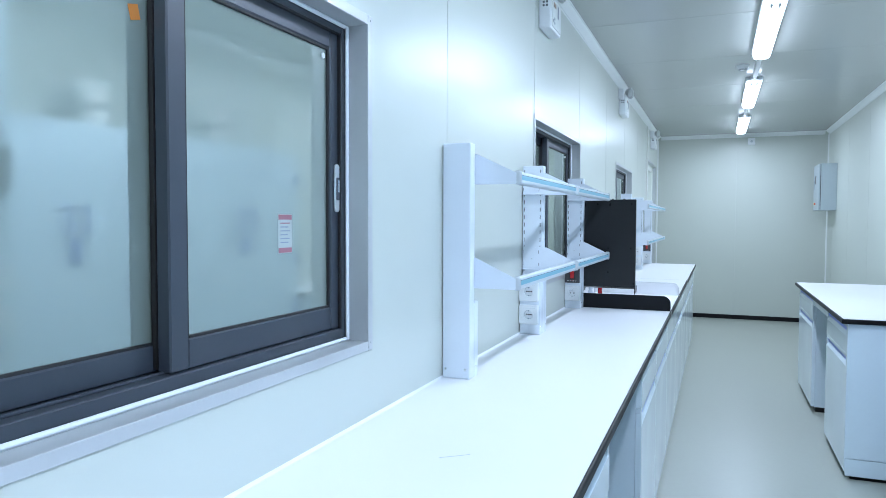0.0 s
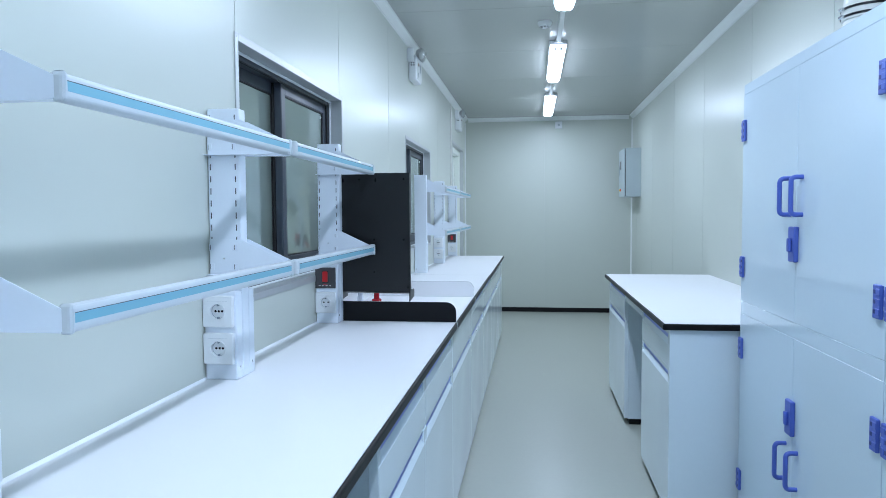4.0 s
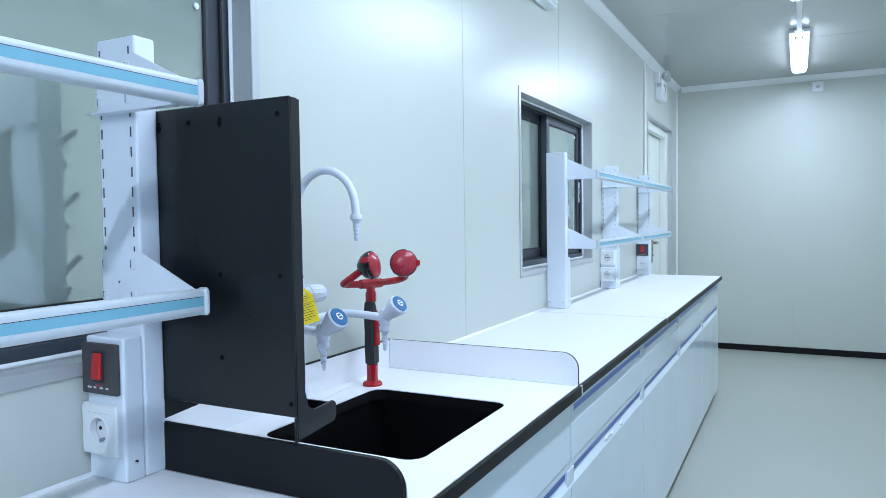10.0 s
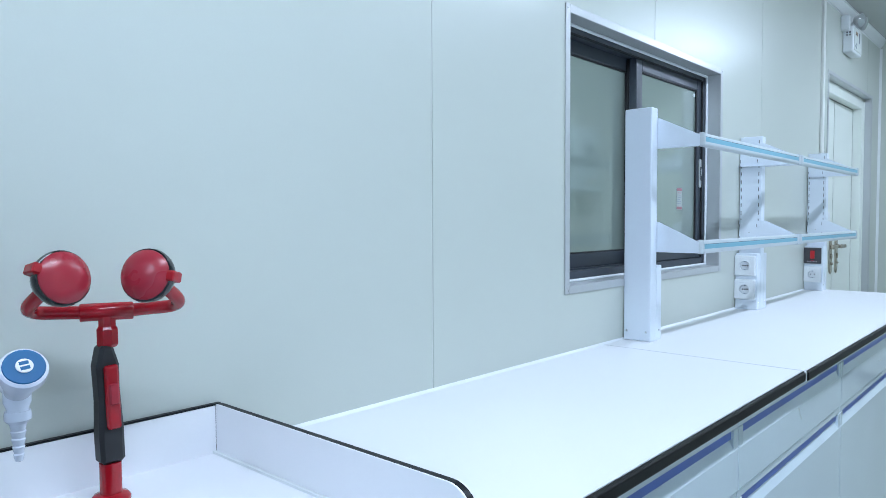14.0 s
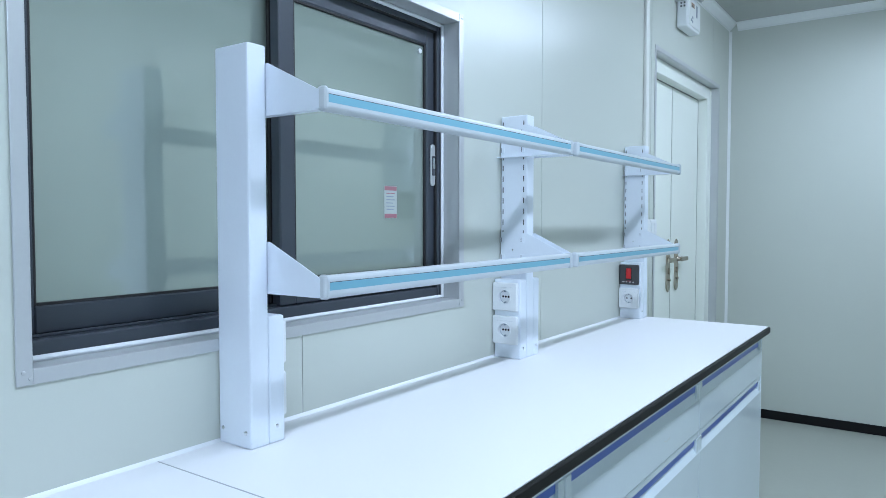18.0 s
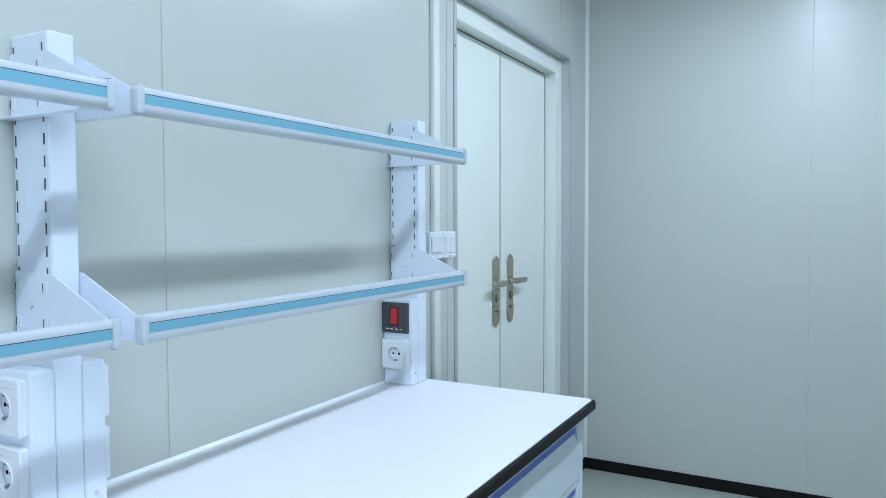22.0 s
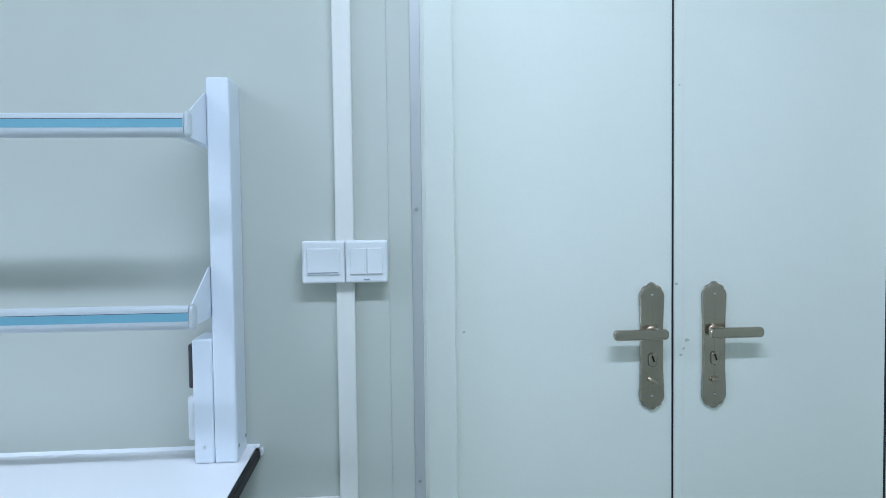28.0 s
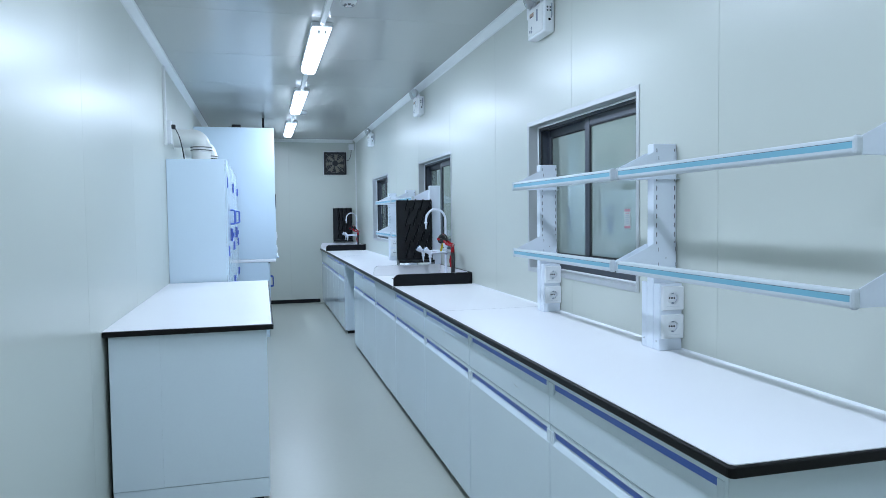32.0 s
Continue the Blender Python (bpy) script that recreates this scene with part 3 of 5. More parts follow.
def door_leaf(y0, y1, hinge_low):
    leaf = part("door_leaf", box(-0.150, -0.100, y0, y1, 0.014, LZ, 0.002, 2), M_DOOR, door, "smooth pale painted steel leaf")
    yc = 9.411 if hinge_low else 9.560
    zc = 1.020
    half = [(0.0005, 0.1490), (0.0065, 0.1475), (0.0110, 0.1425), (0.0135, 0.1395), (0.0185, 0.1405), (0.0230, 0.1365), (0.0245, 0.1310), (0.0285, 0.1260), (0.0305, 0.1180), (0.0300, 0.0950), (0.0280, 0.0550)]
    wing = half + [(w, -z) for w, z in half[::-1]]
    outline = [(yc + w, zc + z) for w, z in wing] + [(yc - w, zc + z) for w, z in wing[::-1]]
    plate = part("door_handle", prism(outline, "x", -0.100, -0.0905, 0.0050, None, 3), M_NICKEL, leaf, "satin nickel lever handle on a long backplate")
    s = -1 if hinge_low else 1
    hz = 1.053
    part("rose", lathe([(0.016, 0), (0.016, 0.006), (0.013, 0.010), (0.010, 0.026), (0, 0.026)], 20, None, Matrix.Translation((-0.091, yc, hz)) @ AXES["x"]), M_NICKEL, plate, smooth=True)
    ys = sorted((yc - s * 0.026, yc + s * 0.101))
    lev = prism(round_rect(ys[0], ys[1], hz - 0.012, hz + 0.012, 0.009), "x", -0.068, -0.053, 0.0045, None, 3)
    part("lever", lev, M_NICKEL, plate)
    part("collar", lathe([(0.0125, 0.024), (0.0145, 0.027), (0.0145, 0.031), (0.010, 0.033), (0, 0.033)], 20, None, Matrix.Translation((-0.091, yc, hz)) @ AXES["x"]), M_NICKEL, plate, smooth=True)
    part("cylinder", prism(round_rect(yc - 0.0095, yc + 0.0095, 0.974, 1.006, 0.009), "x", -0.0912, -0.084, 0.002), M_NICKEL, plate)
    part("keyhole", turned(box(-0.0842, -0.0836, -0.0018, 0.0018, -0.008, 0.008), Matrix.Translation((0, yc, 0.993)) @ Matrix.Rotation(radians(20), 4, "X")), M_HOLE, plate)
    part("thumb_turn", turned(box(-0.0912, -0.079, -0.010, 0.010, -0.005, 0.005, 0.003, 2), Matrix.Translation((0, yc, 0.941)) @ Matrix.Rotation(radians(-30 if hinge_low else 8), 4, "X")), M_NICKEL, plate)
    for zz in (1.140, 0.905):
        part("screw", lathe([(0.004, 0), (0.003, 0.0014), (0, 0.0018)], 10, None, Matrix.Translation((-0.0908, yc, zz)) @ AXES["x"]), M_CHROME, plate)


part("meeting_strip", box(-0.0998, -0.0975, 9.4665, 9.488, 0.016, LZ - 0.003, 0.0008), M_DOOR, door)
for sy, sz, sw, sh in ((9.472, 1.165, 0.003, 0.008), (9.497, 1.030, 0.009, 0.004), (9.489, 1.012, 0.005, 0.004), (9.483, 0.998, 0.004, 0.006), (8.975, 1.062, 0.006, 0.002), (9.478, 1.62, 0.004, 0.003)):
    part("scuff_mark", prism(arc(sy, sz, sw * 0.7, 0, 150, 4) + arc(sy - sw * 0.2, sz, sh * 0.6, 170, 350, 4), "x", -0.0974, -0.0970), M_SCUFF, door, "faint grey scuff")
door_leaf(8.9525, 9.4615, True)
door_leaf(9.4660, 9.9865, False)
# black strips just behind the leaf faces paint the shade in the door gaps
part("gap_shade", box(-0.148, -0.1008, 9.4617, 9.4658, 0.014, LZ), M_GASKET_GAP, door)
part("gap_shade", box(-0.148, -0.1003, 9.9867, 9.9918, 0.014, LZ), M_GASKET_GAP, door)
part("gap_shade", box(-0.148, -0.1008, 8.9525, 9.9865, LZ + 0.0004, LZ + 0.0038), M_GASKET_GAP, door)
for zz in (1.341, 0.764, 1.90, 0.20):
    part("screw", lathe([(0.004, 0), (0.0035, 0.001), (0, 0.0016)], 10, None, Matrix.Translation((0.004, DOOR_Y0 + 0.010, zz)) @ AXES["x"]), M_CHROME, door)


# ---- ceiling fittings ----
def strip(line, y0, y1, gaps):
    """Open sheet swept along y from a line of (x, z) points; gaps: the segments left out."""
    bm = bmesh.new()
    rows = [[bm.verts.new((u, y, v)) for y in (y0, y1)] for u, v in line]
    for k, (a, b) in enumerate(zip(rows, rows[1:])):
        if k not in gaps:
            bm.faces.new((a[0], a[1], b[1], b[0]))
    bmesh.ops.recalc_face_normals(bm, faces=bm.faces[:])
    return bm


def ceiling_lamp():
    lamp = thing("ceiling_light", (0, 0, 0), "slim batten lamp with glowing opal diffuser and small grey clips", "light", "battens along the ceiling")
    L = 0.65
    part("housing", box(-0.064, 0.064, -L + 0.004, L - 0.004, -0.032, -0.001, 0.004, 2), M_LAMPEND, lamp)
    prof = [(-0.051, -0.0325), (-0.053, -0.044), (-0.045, -0.060), (-0.028, -0.067), (0.028, -0.067), (0.045, -0.060), (0.053, -0.044), (0.051, -0.0325)]
    dif = part("diffuser", strip(prof[:3] + prof[5:], -L + 0.0075, L - 0.0075, {2}), M_LAMPSIDE, lamp, "glowing opal diffuser")
    part("lens_strip", strip(prof[2:6], -L + 0.0075, L - 0.0075, set()), M_LAMP, dif, "brightest underside of the diffuser")
    for a, b in ((-L, -L + 0.007), (L - 0.007, L)):
        part("end_cap", prism([(-0.049, -0.0325), (-0.0515, -0.044), (-0.044, -0.060), (-0.0275, -0.0665), (0.0275, -0.0665), (0.044, -0.060), (0.0515, -0.044), (0.049, -0.0325)], "y", a, b, 0.001), M_LAMPTIP, dif, "glowing opal end cap")
    part("bracket", box(-0.030, 0.030, -L - 0.030, -L - 0.0005, -0.024, -0.001, 0.003), M_LAMPEND, lamp, "pale mounting bracket")
    for u in (-0.020, 0.020):
        part("tube_holder", box(u - 0.006, u + 0.006, L - 0.034, L + 0.001, -0.0703, -0.0540, 0.001), M_LAMPEND, lamp, "small grey tube holder")
        part("tube_holder", box(u - 0.006, u + 0.006, -L - 0.001, -L + 0.034, -0.0703, -0.0540, 0.001), M_LAMPEND, lamp, "small grey tube holder")
    return lamp


LAMP_X = 1.075
LAMP_Y = [0.15, 2.40, 4.66, 6.91, 9.13]
first = ceiling_lamp()
first.location = (LAMP_X, LAMP_Y[0], H)
for y in LAMP_Y[1:]:
    copy_thing(first, pose(LAMP_X, y, H))
for a, b in zip(LAMP_Y, LAMP_Y[1:]):
    con = thing("cable_trunking", (LAMP_X, (a + b) / 2, H), "white plastic cable trunking between two ceiling lamps", "trunking", "ceiling trunking")
    h = (b - a) / 2 - 0.652
    part("trunk", box(-0.016, 0.016, -h, h, -0.022, -0.0005, 0.003, 2), M_TRIM, con)
    for s in (-1, 1):
        part("gland", rod((0, s * (h - 0.05), -0.014), 0.013, 0.05 * s, "y", seg=14), M_CHROME, con, smooth=True) if s > 0 else part("gland", rod((0, -h, -0.014), 0.013, 0.05, "y", seg=14), M_CHROME, con, smooth=True)


def smoke_detector(x, y):
    d = thing("smoke_detector", (x, y, H), "round white smoke detector with dark sensor slots on the ceiling", "smoke detector", "smoke detectors")
    part("base", lathe([(0.046, 0), (0.046, -0.011), (0.042, -0.014), (0, -0.014)], 28), M_SOCKET, d, smooth=True)
    head = part("head", lathe([(0.041, -0.014), (0.039, -0.024), (0.031, -0.034), (0.015, -0.039), (0, -0.039)], 28), M_SOCKET, d, smooth=True)
    for k in range(8):
        a = 2 * math.pi * k / 8
        part("vent_slot", turned(prism([(0.0, -0.0065), (0.0145, -0.0085), (0.0145, 0.0085), (0.0, 0.0065)], "z", -0.0012, 0.0012), Matrix.Rotation(a, 4, "Z") @ Matrix.Translation((0.0200, 0, -0.0372)) @ Matrix.Rotation(radians(-24), 4, "Y")), M_SLOT, head)
    part("led", lathe([(0.003, -0.0385), (0, -0.041)], 8, None, Matrix.Translation((0.008, 0, 0))), M_SWRED, d)


smoke_detector(0.97, 5.78)
smoke_detector(0.98, 1.55)

end_box = thing("wall_sensor", (1.225, Y1, 2.437), "small square white sensor high on the end wall", "sensor")
part("case", box(-0.045, 0.045, -0.035, 0.0, -0.045, 0.045, 0.006, 2), M_SOCKET, end_box)
part("eye", lathe([(0.016, 0.035), (0.016, 0.037), (0.010, 0.040), (0, 0.040)], 16, None, Matrix.Rotation(radians(90), 4, "X")), M_RAIL, end_box, smooth=True)


def emergency_light(y):
    e = thing("emergency_light", (0.0, y, 2.352), "white twin-spot emergency light unit high on the wall", "emergency light", "twin-spot emergency lights")
    part("case", box(0.0, 0.060, -0.112, 0.112, -0.082, 0.080, 0.010, 2), M_SOCKET, e)
    part("front_plate", box(0.060, 0.064, -0.095, 0.095, -0.070, 0.066, 0.004), M_TRIM, e)
    part("side_box", box(0.0, 0.045, -0.165, -0.120, 0.045, 0.135, 0.006, 2), M_SOCKET, e)
    part("label_bar", box(0.064, 0.0648, -0.070, -0.016, 0.026, 0.048), M_TAN, e, "faded tan sticker")
    part("label_bar", box(0.0648, 0.0654, -0.066, -0.040, 0.026, 0.034), M_DARKPLATE, e)
    part("label_bar", box(0.064, 0.0648, 0.018, 0.040, -0.010, 0.050), M_GREYTXT, e)
    for zz in (0.020, 0.036):
        for xx in (0.020, 0.036):
            part("vent_slot", box(xx, xx + 0.009, 0.1118, 0.1126, zz, zz + 0.009), M_SLOT, e)
            part("vent_slot", box(xx, xx + 0.009, -0.1126, -0.1118, zz, zz + 0.009), M_SLOT, e)
    part("socket_hole", rod((0.030, 0.1118, -0.020), 0.007, 0.0009, "y", seg=14), M_HOLE, e)
    for q, zz in ((-0.076, -0.040), (-0.052, -0.026), (-0.052, -0.046)):
        part("emblem", prism(round_rect(q, q + 0.015, zz - 0.008, zz + 0.006, 0.004), "x", 0.064, 0.0648), M_GREYTXT, e)
    part("carry_loop", tube(rounded([(0.020, 0.112, 0.060), (0.020, 0.119, 0.056), (0.020, 0.119, -0.006), (0.020, 0.112, -0.010)], 0.006), 0.003, 8), M_GREYTXT, e, smooth=True)
    for s in (-1, 1):
        hx, hy, hz = 0.080, s * 0.055, 0.116
        part("neck", rod((0.045, hy, 0.078), 0.012, 0.03, "z", seg=12), M_SOCKET, e, smooth=True)
        m = Matrix.Translation((hx, hy, hz)) @ Vector((0, 0, 1)).rotation_difference(Vector((1, 0.35 * s, -0.25))).to_matrix().to_4x4()
        sp = part("spot", lathe([(0.010, -0.036), (0.026, -0.026), (0.037, -0.006), (0.041, 0.009), (0.038, 0.013), (0.0, 0.013)], 22, None, m), M_ALU, e, "round silver spot head", smooth=True)
        part("lens", lathe([(0.037, 0.0135), (0.028, 0.020), (0.0, 0.024)], 22, None, m), M_CLEAR, sp, smooth=True)


for y in (0.45, 3.35, 6.26, 9.30):
    emergency_light(y)

# ---- end wall electrical cabinet ----
eb = thing("electrical_box", (W, 9.85, 1.775), "grey steel distribution box on the wall with red pilot light", "electrical box")
part("body", box(-0.174, 0.0, -0.255, 0.255, -0.285, 0.290, 0.004, 2), M_GREYBOX, eb)
part("door_seal", box(-0.1812, -0.1738, -0.247, 0.247, -0.277, 0.282), M_GASKET_GAP, eb, "dark seal behind the box door")
dr = part("door", box(-0.196, -0.181, -0.252, 0.252, -0.282, 0.287, 0.004, 2), M_GREYBOX, eb, "grey box door")
part("lock", box(-0.206, -0.196, 0.170, 0.195, -0.02, 0.10, 0.004), M_CHROME, dr)
part("pilot_light", lathe([(0.014, 0), (0.014, 0.006), (0.010, 0.012), (0, 0.014)], 16, None, Matrix.Translation((-0.196, 0.05, -0.20)) @ AXES["x"] @ Matrix.Rotation(radians(180), 4, "X")), M_ORANGE, dr, "red pilot light", smooth=True)
part("pilot_light", lathe([(0.014, 0), (0.014, 0.006), (0.010, 0.012), (0, 0.014)], 16, None, Matrix.Translation((-0.196, 0.10, -0.20)) @ AXES["x"] @ Matrix.Rotation(radians(180), 4, "X")), M_YELLOW, dr, smooth=True)
part("rating_plate", box(-0.1975, -0.196, 0.02, 0.12, 0.05, 0.15), M_DARKPLATE, dr)

# ---- cable trunking and switches by the door ----
tr = thing("wall_trunking", (0.0, 8.718, 0.0), "cream plastic cable trunking down the wall beside the door", "trunking")
part("vertical_run", box(0.0005, 0.016, -0.019, 0.019, 0.700, H - 0.049, 0.003, 2), M_DUCT, tr)
part("horizontal_run", box(0.0005, 0.016, -0.186, -0.0195, 0.700, 0.740, 0.003, 2), M_DUCT, tr)


def wall_switch(y, label, keys):
    s = thing("light_switch", (0.016, y, 1.235), label, "switch", "switches beside the door")
    part("box", box(-0.0155, 0.012, -0.043, 0.043, -0.043, 0.043, 0.003, 2), M_SOCKET, s)
    part("plate", box(0.012, 0.020, -0.043, 0.043, -0.043, 0.043, 0.004, 2), M_SOCKET, s)
    w = 0.068 / keys
    for k in range(keys):
        a = -0.034 + k * w
        part("rocker", box(0.019, 0.0235, a + 0.0008, a + w - 0.0008, -0.026, 0.028, 0.0015), M_SOCKET, s)
    part("mark_bar", box(0.0200, 0.0240 if keys == 1 else 0.0208, -0.030 if keys == 1 else -0.006, 0.030 if keys == 1 else 0.006, -0.0225 if keys == 1 else -0.038, -0.0205 if keys == 1 else -0.035), M_GREYTXT, s)


wall_switch(8.6755, "white single rocker light switch", 1)
wall_switch(8.7625, "white double rocker light switch", 2)


# ---- worktops ----
def worktop(name, y0, y1, x0, x1, label, corners=(), hole=None, group="worktops", bare=("high_x",)):
    t = thing(name, ((x0 + x1) / 2, (y0 + y1) / 2, TOP), label, "worktop", group)
    cx, cy = t.location.x, t.location.y
    th = 0.021

    def slab(nm, z0, z1, inset, material, lab=""):
        bm = bmesh.new()
        a0 = x0 - cx + (inset if "low_x" in bare else 0.0)
        a1 = x1 - cx - (inset if "high_x" in bare else 0.0)
        b0 = y0 - cy + (inset if "near" in bare else 0.0)
        b1 = y1 - cy - (inset if "far" in bare else 0.0)
        out = []
        for (ux, uy, key) in ((a1, b1, "far"), (a0, b1, ""), (a0, b0, ""), (a1, b0, "near")):
            if key and key in corners:
                r = 0.014
                out += arc(ux - r, uy - r, r, 0, 90, 5) if key == "far" else arc(ux - r, uy + r, r, 270, 360, 5)
            else:
                out.append((ux, uy))
        if hole:
            h0, h1, k0, k1 = hole[0] - cx, hole[1] - cx, hole[2] - cy, hole[3] - cy
            box(a0, h0, b0, b1, z0, z1, 0, 1, bm)
            box(h1, a1, b0, b1, z0, z1, 0, 1, bm)
            box(h0, h1, b0, k0, z0, z1, 0, 1, bm)
            box(h0, h1, k1, b1, z0, z1, 0, 1, bm)
            r = 0.035
            for qx, qy, a in ((h1, k1, 0), (h0, k1, 90), (h0, k0, 180), (h1, k0, 270)):
                sx, sy = (1 if a in (0, 270) else -1), (1 if a in (0, 90) else -1)
                prism([(qx, qy)] + arc(qx - sx * r, qy - sy * r, r, a, a + 90, 6), "z", z0, z1, 0, bm)
        else:
            prism(out, "z", z0, z1, 0.0055 if nm == "core" else 0.0, bm, 3)
        return part(nm, bm, material, t, lab)
    slab("core", -th - 0.006, -0.0022, 0.0, M_CORE, "black phenolic core showing at the edge")
    slab("surface", -0.0020, 0.0, 0.0085, M_TOP, "matt white laminate surface")
    return t


SINK = (0.112, 0.478, 4.215, 4.652)
SINK_B = -1.300                     # start of the second sink station, at the back wall
worktop("sink_worktop", Y0 + 0.002, -0.402, 0.0015, 0.585, "white laminate sink worktop with black edge at the back wall", hole=(SINK[0], SINK[1], SINK[2] - 3.996 + SINK_B, SINK[3] - 3.996 + SINK_B))
worktop("worktop", -0.400, 3.993, 0.0015, 0.585, "white laminate worktop with black edge below the windows")
worktop("sink_worktop", 3.996, 4.892, 0.0015, 0.585, "white laminate sink worktop with black edge", hole=SINK)
worktop("worktop", 4.895, 6.214, 0.0015, 0.585, "white laminate worktop with black edge beside the sink")
worktop("worktop", 6.217, 8.535, 0.0015, 0.590, "long white laminate worktop with rounded black corner", corners=("far",), bare=("high_x", "far"))
worktop("bench_worktop", 4.040, 6.365, 1.422, W - 0.001, "white laminate bench worktop with black edge", bare=("low_x", "near", "far"))
for y in (6.2155, 3.9945, 4.8935, -0.401):
    bead = thing("worktop_joint", (0.5845, y, TOP - 0.022), "pale sealant bead in the worktop joint", "joint", "sealed worktop joints")
    part("bead", box(-0.0050, 0.0012, -0.0034, 0.0034, -0.004, 0.0205, 0.0006), M_TRIM, bead)
    part("top_bead", box(-0.582, -0.0090, -0.0012, 0.0012, 0.0195, 0.0223), M_JOINTLINE, bead, "thin grey joint line")


def wall_bead(y0, y1):
    b = thing("sealant_bead", (0.0, (y0 + y1) / 2, TOP), "white sealant bead where the worktop meets the wall", "sealant", "sealant beads along the wall")
    h = (y1 - y0) / 2
    part("bead", prism([(0.0004, 0.0002), (0.0062, 0.0002), (0.0044, 0.0020), (0.0023, 0.0040), (0.0004, 0.0064)], "y", -h, h), M_SOCKET, b)


wall_bead(-0.398, 3.994)
wall_bead(4.894, 8.534)
end_bead = thing("sealant_bead", (0.0, 8.5355, TOP), "white sealant blob at the end of the worktop", "sealant", "sealant beads along the wall")
part("blob", lathe([(0.0, -0.018), (0.0032, -0.016), (0.0045, -0.008), (0.0036, 0.000), (0.0, 0.002)], 12, None, Matrix.Translation((0.0044, 0.0025, 0.0))), M_SOCKET, end_bead, smooth=True)


def scratch(y, x, length, turn, label):
    """A fine grey line left on a worktop."""
    mark = thing("scratch_mark", (x, y, TOP), label, "scratch", "fine marks on the worktops")
    line = [Vector((k / 6 * length - length / 2, 0.004 * math.sin(k * 0.9) * length, 0.0001)) for k in range(7)]
    part("line", turned(tube(line, 0.0005, 5), Matrix.Rotation(radians(turn), 4, "Z")), M_RAIL, mark)


scratch(0.92, 0.330, 0.30, 24, "long faint scratch on the white worktop")
scratch(1.10, 0.400, 0.22, 14, "faint scratch on the white worktop")
scratch(1.32, 0.300, 0.07, 40, "short faint scratch on the white worktop")
scratch(4.575, 0.050, 0.145, 98, "fine dark line on the sink worktop beside the eye wash")


# ---- base cabinets ----
def base_cabinet(y0, y1, front, back, kind_of, side, label, group, end=None):
    """A steel base unit; side=1 faces +x (window side run), -1 faces -x (bench). kind_of: drawer or sink."""
    t = thing("base_cabinet", ((front + back) / 2, (y0 + y1) / 2, 0), label, "cabinet", group)
    cx = t.location.x
    hw = (y1 - y0) / 2 - 0.0008
    f, b = front - cx, back - cx
    s = side

    def bx(u0, u1, v0, v1, z0, z1, bev=0.0015, seg=1):
        p, q = sorted((u0, u1))
        return box(p, q, v0, v1, z0, z1, bev, seg)
    zt = TOP - 0.0275
    body = part("body", bx(b, f - s * 0.022, -hw, hw, 0.035, zt if kind_of != "sink" else 0.50), M_CAB_IN, t)
    if kind_of == "sink":
        for v in (-hw, hw - 0.012):
            part("side_panel", bx(b, f - s * 0.022, v, v + 0.012, 0.501, zt), M_CAB_IN, body)
    part("plinth", bx(b + s * 0.02, f - s * 0.030, -hw + 0.004, hw - 0.004, 0.0, 0.034), M_CORE, t, "black recessed plinth")
    g = 0.0015
    if kind_of == "sink":
        part("false_front", bx(f - s * 0.021, f, -hw + g, hw - g, 0.660, zt - 0.003, 0.003, 2), M_STEEL, t)
    else:
        d = part("drawer_front", prism([(f - s * 0.021, 0.660), (f - s * 0.002, 0.660), (f, 0.662), (f, 0.752), (f - s * 0.011, 0.776), (f - s * 0.021, 0.776)], "y", -hw + g, hw - g), M_STEEL, t)
        part("header", bx(f - s * 0.021, f - s * 0.002, -hw + g, hw - g, 0.7975, zt - 0.001, 0.001), M_STEEL, t)
        part("handle_groove", bx(f - s * 0.0215, f - s * 0.0065, -hw + 0.028, hw - 0.028, 0.7765, 0.797, 0.001), M_BLUE, d, "blue recessed handle strip")
        part("groove_end", bx(f - s * 0.021, f - s * 0.001, -hw + g - 0.0005, -hw + 0.0275, 0.7540, 0.7970, 0.001), M_STEEL, d)
        part("groove_end", bx(f - s * 0.021, f - s * 0.001, hw - 0.0275, hw - g + 0.0005, 0.7540, 0.7970, 0.001), M_STEEL, d)
    c = part("door", prism([(f - s * 0.021, 0.040), (f - s * 0.002, 0.040), (f, 0.042), (f, 0.594), (f - s * 0.0125, 0.618), (f - s * 0.021, 0.618)], "y", -hw + g, hw - g), M_STEEL, t)
    part("rail", bx(f - s * 0.021, f - s * 0.003, -hw + g, hw - g, 0.6395, 0.658, 0.001), M_STEEL, t)
    part("handle_groove", bx(f - s * 0.0215, f - s * 0.0075, -hw + 0.028, hw - 0.028, 0.6185, 0.639, 0.001), M_BLUE, c, "blue recessed handle strip")
    part("groove_end", bx(f - s * 0.021, f - s * 0.001, -hw + g - 0.0005, -hw + 0.0275, 0.5970, 0.6390, 0.001), M_STEEL, c)
    part("groove_end", bx(f - s * 0.021, f - s * 0.001, hw - 0.0275, hw - g + 0.0005, 0.5970, 0.6390, 0.001), M_STEEL, c)
    if end:
        e1, e2 = (hw if end > 0 else -hw) - 0.0004, (hw if end > 0 else -hw) + end * 0.012
        part("end_panel", bx(b, f, min(e1, e2), max(e1, e2), 0.1125, zt, 0.002), M_STEEL, t)
        part("kick_plate", bx(b, f - s * 0.004, min(e1, e2 - end * 0.0015), max(e1, e2 - end * 0.0015), 0.020, 0.1095, 0.0015), M_STEEL, t)
        if side < 0:
            part("cover_strip", bx(b, b + s * 0.215, min(e2 + end * 0.0004, e2 + end * 0.003), max(e2 + end * 0.0004, e2 + end * 0.003), 0.1125, zt - 0.002, 0.001), M_STEEL, t)
    return t


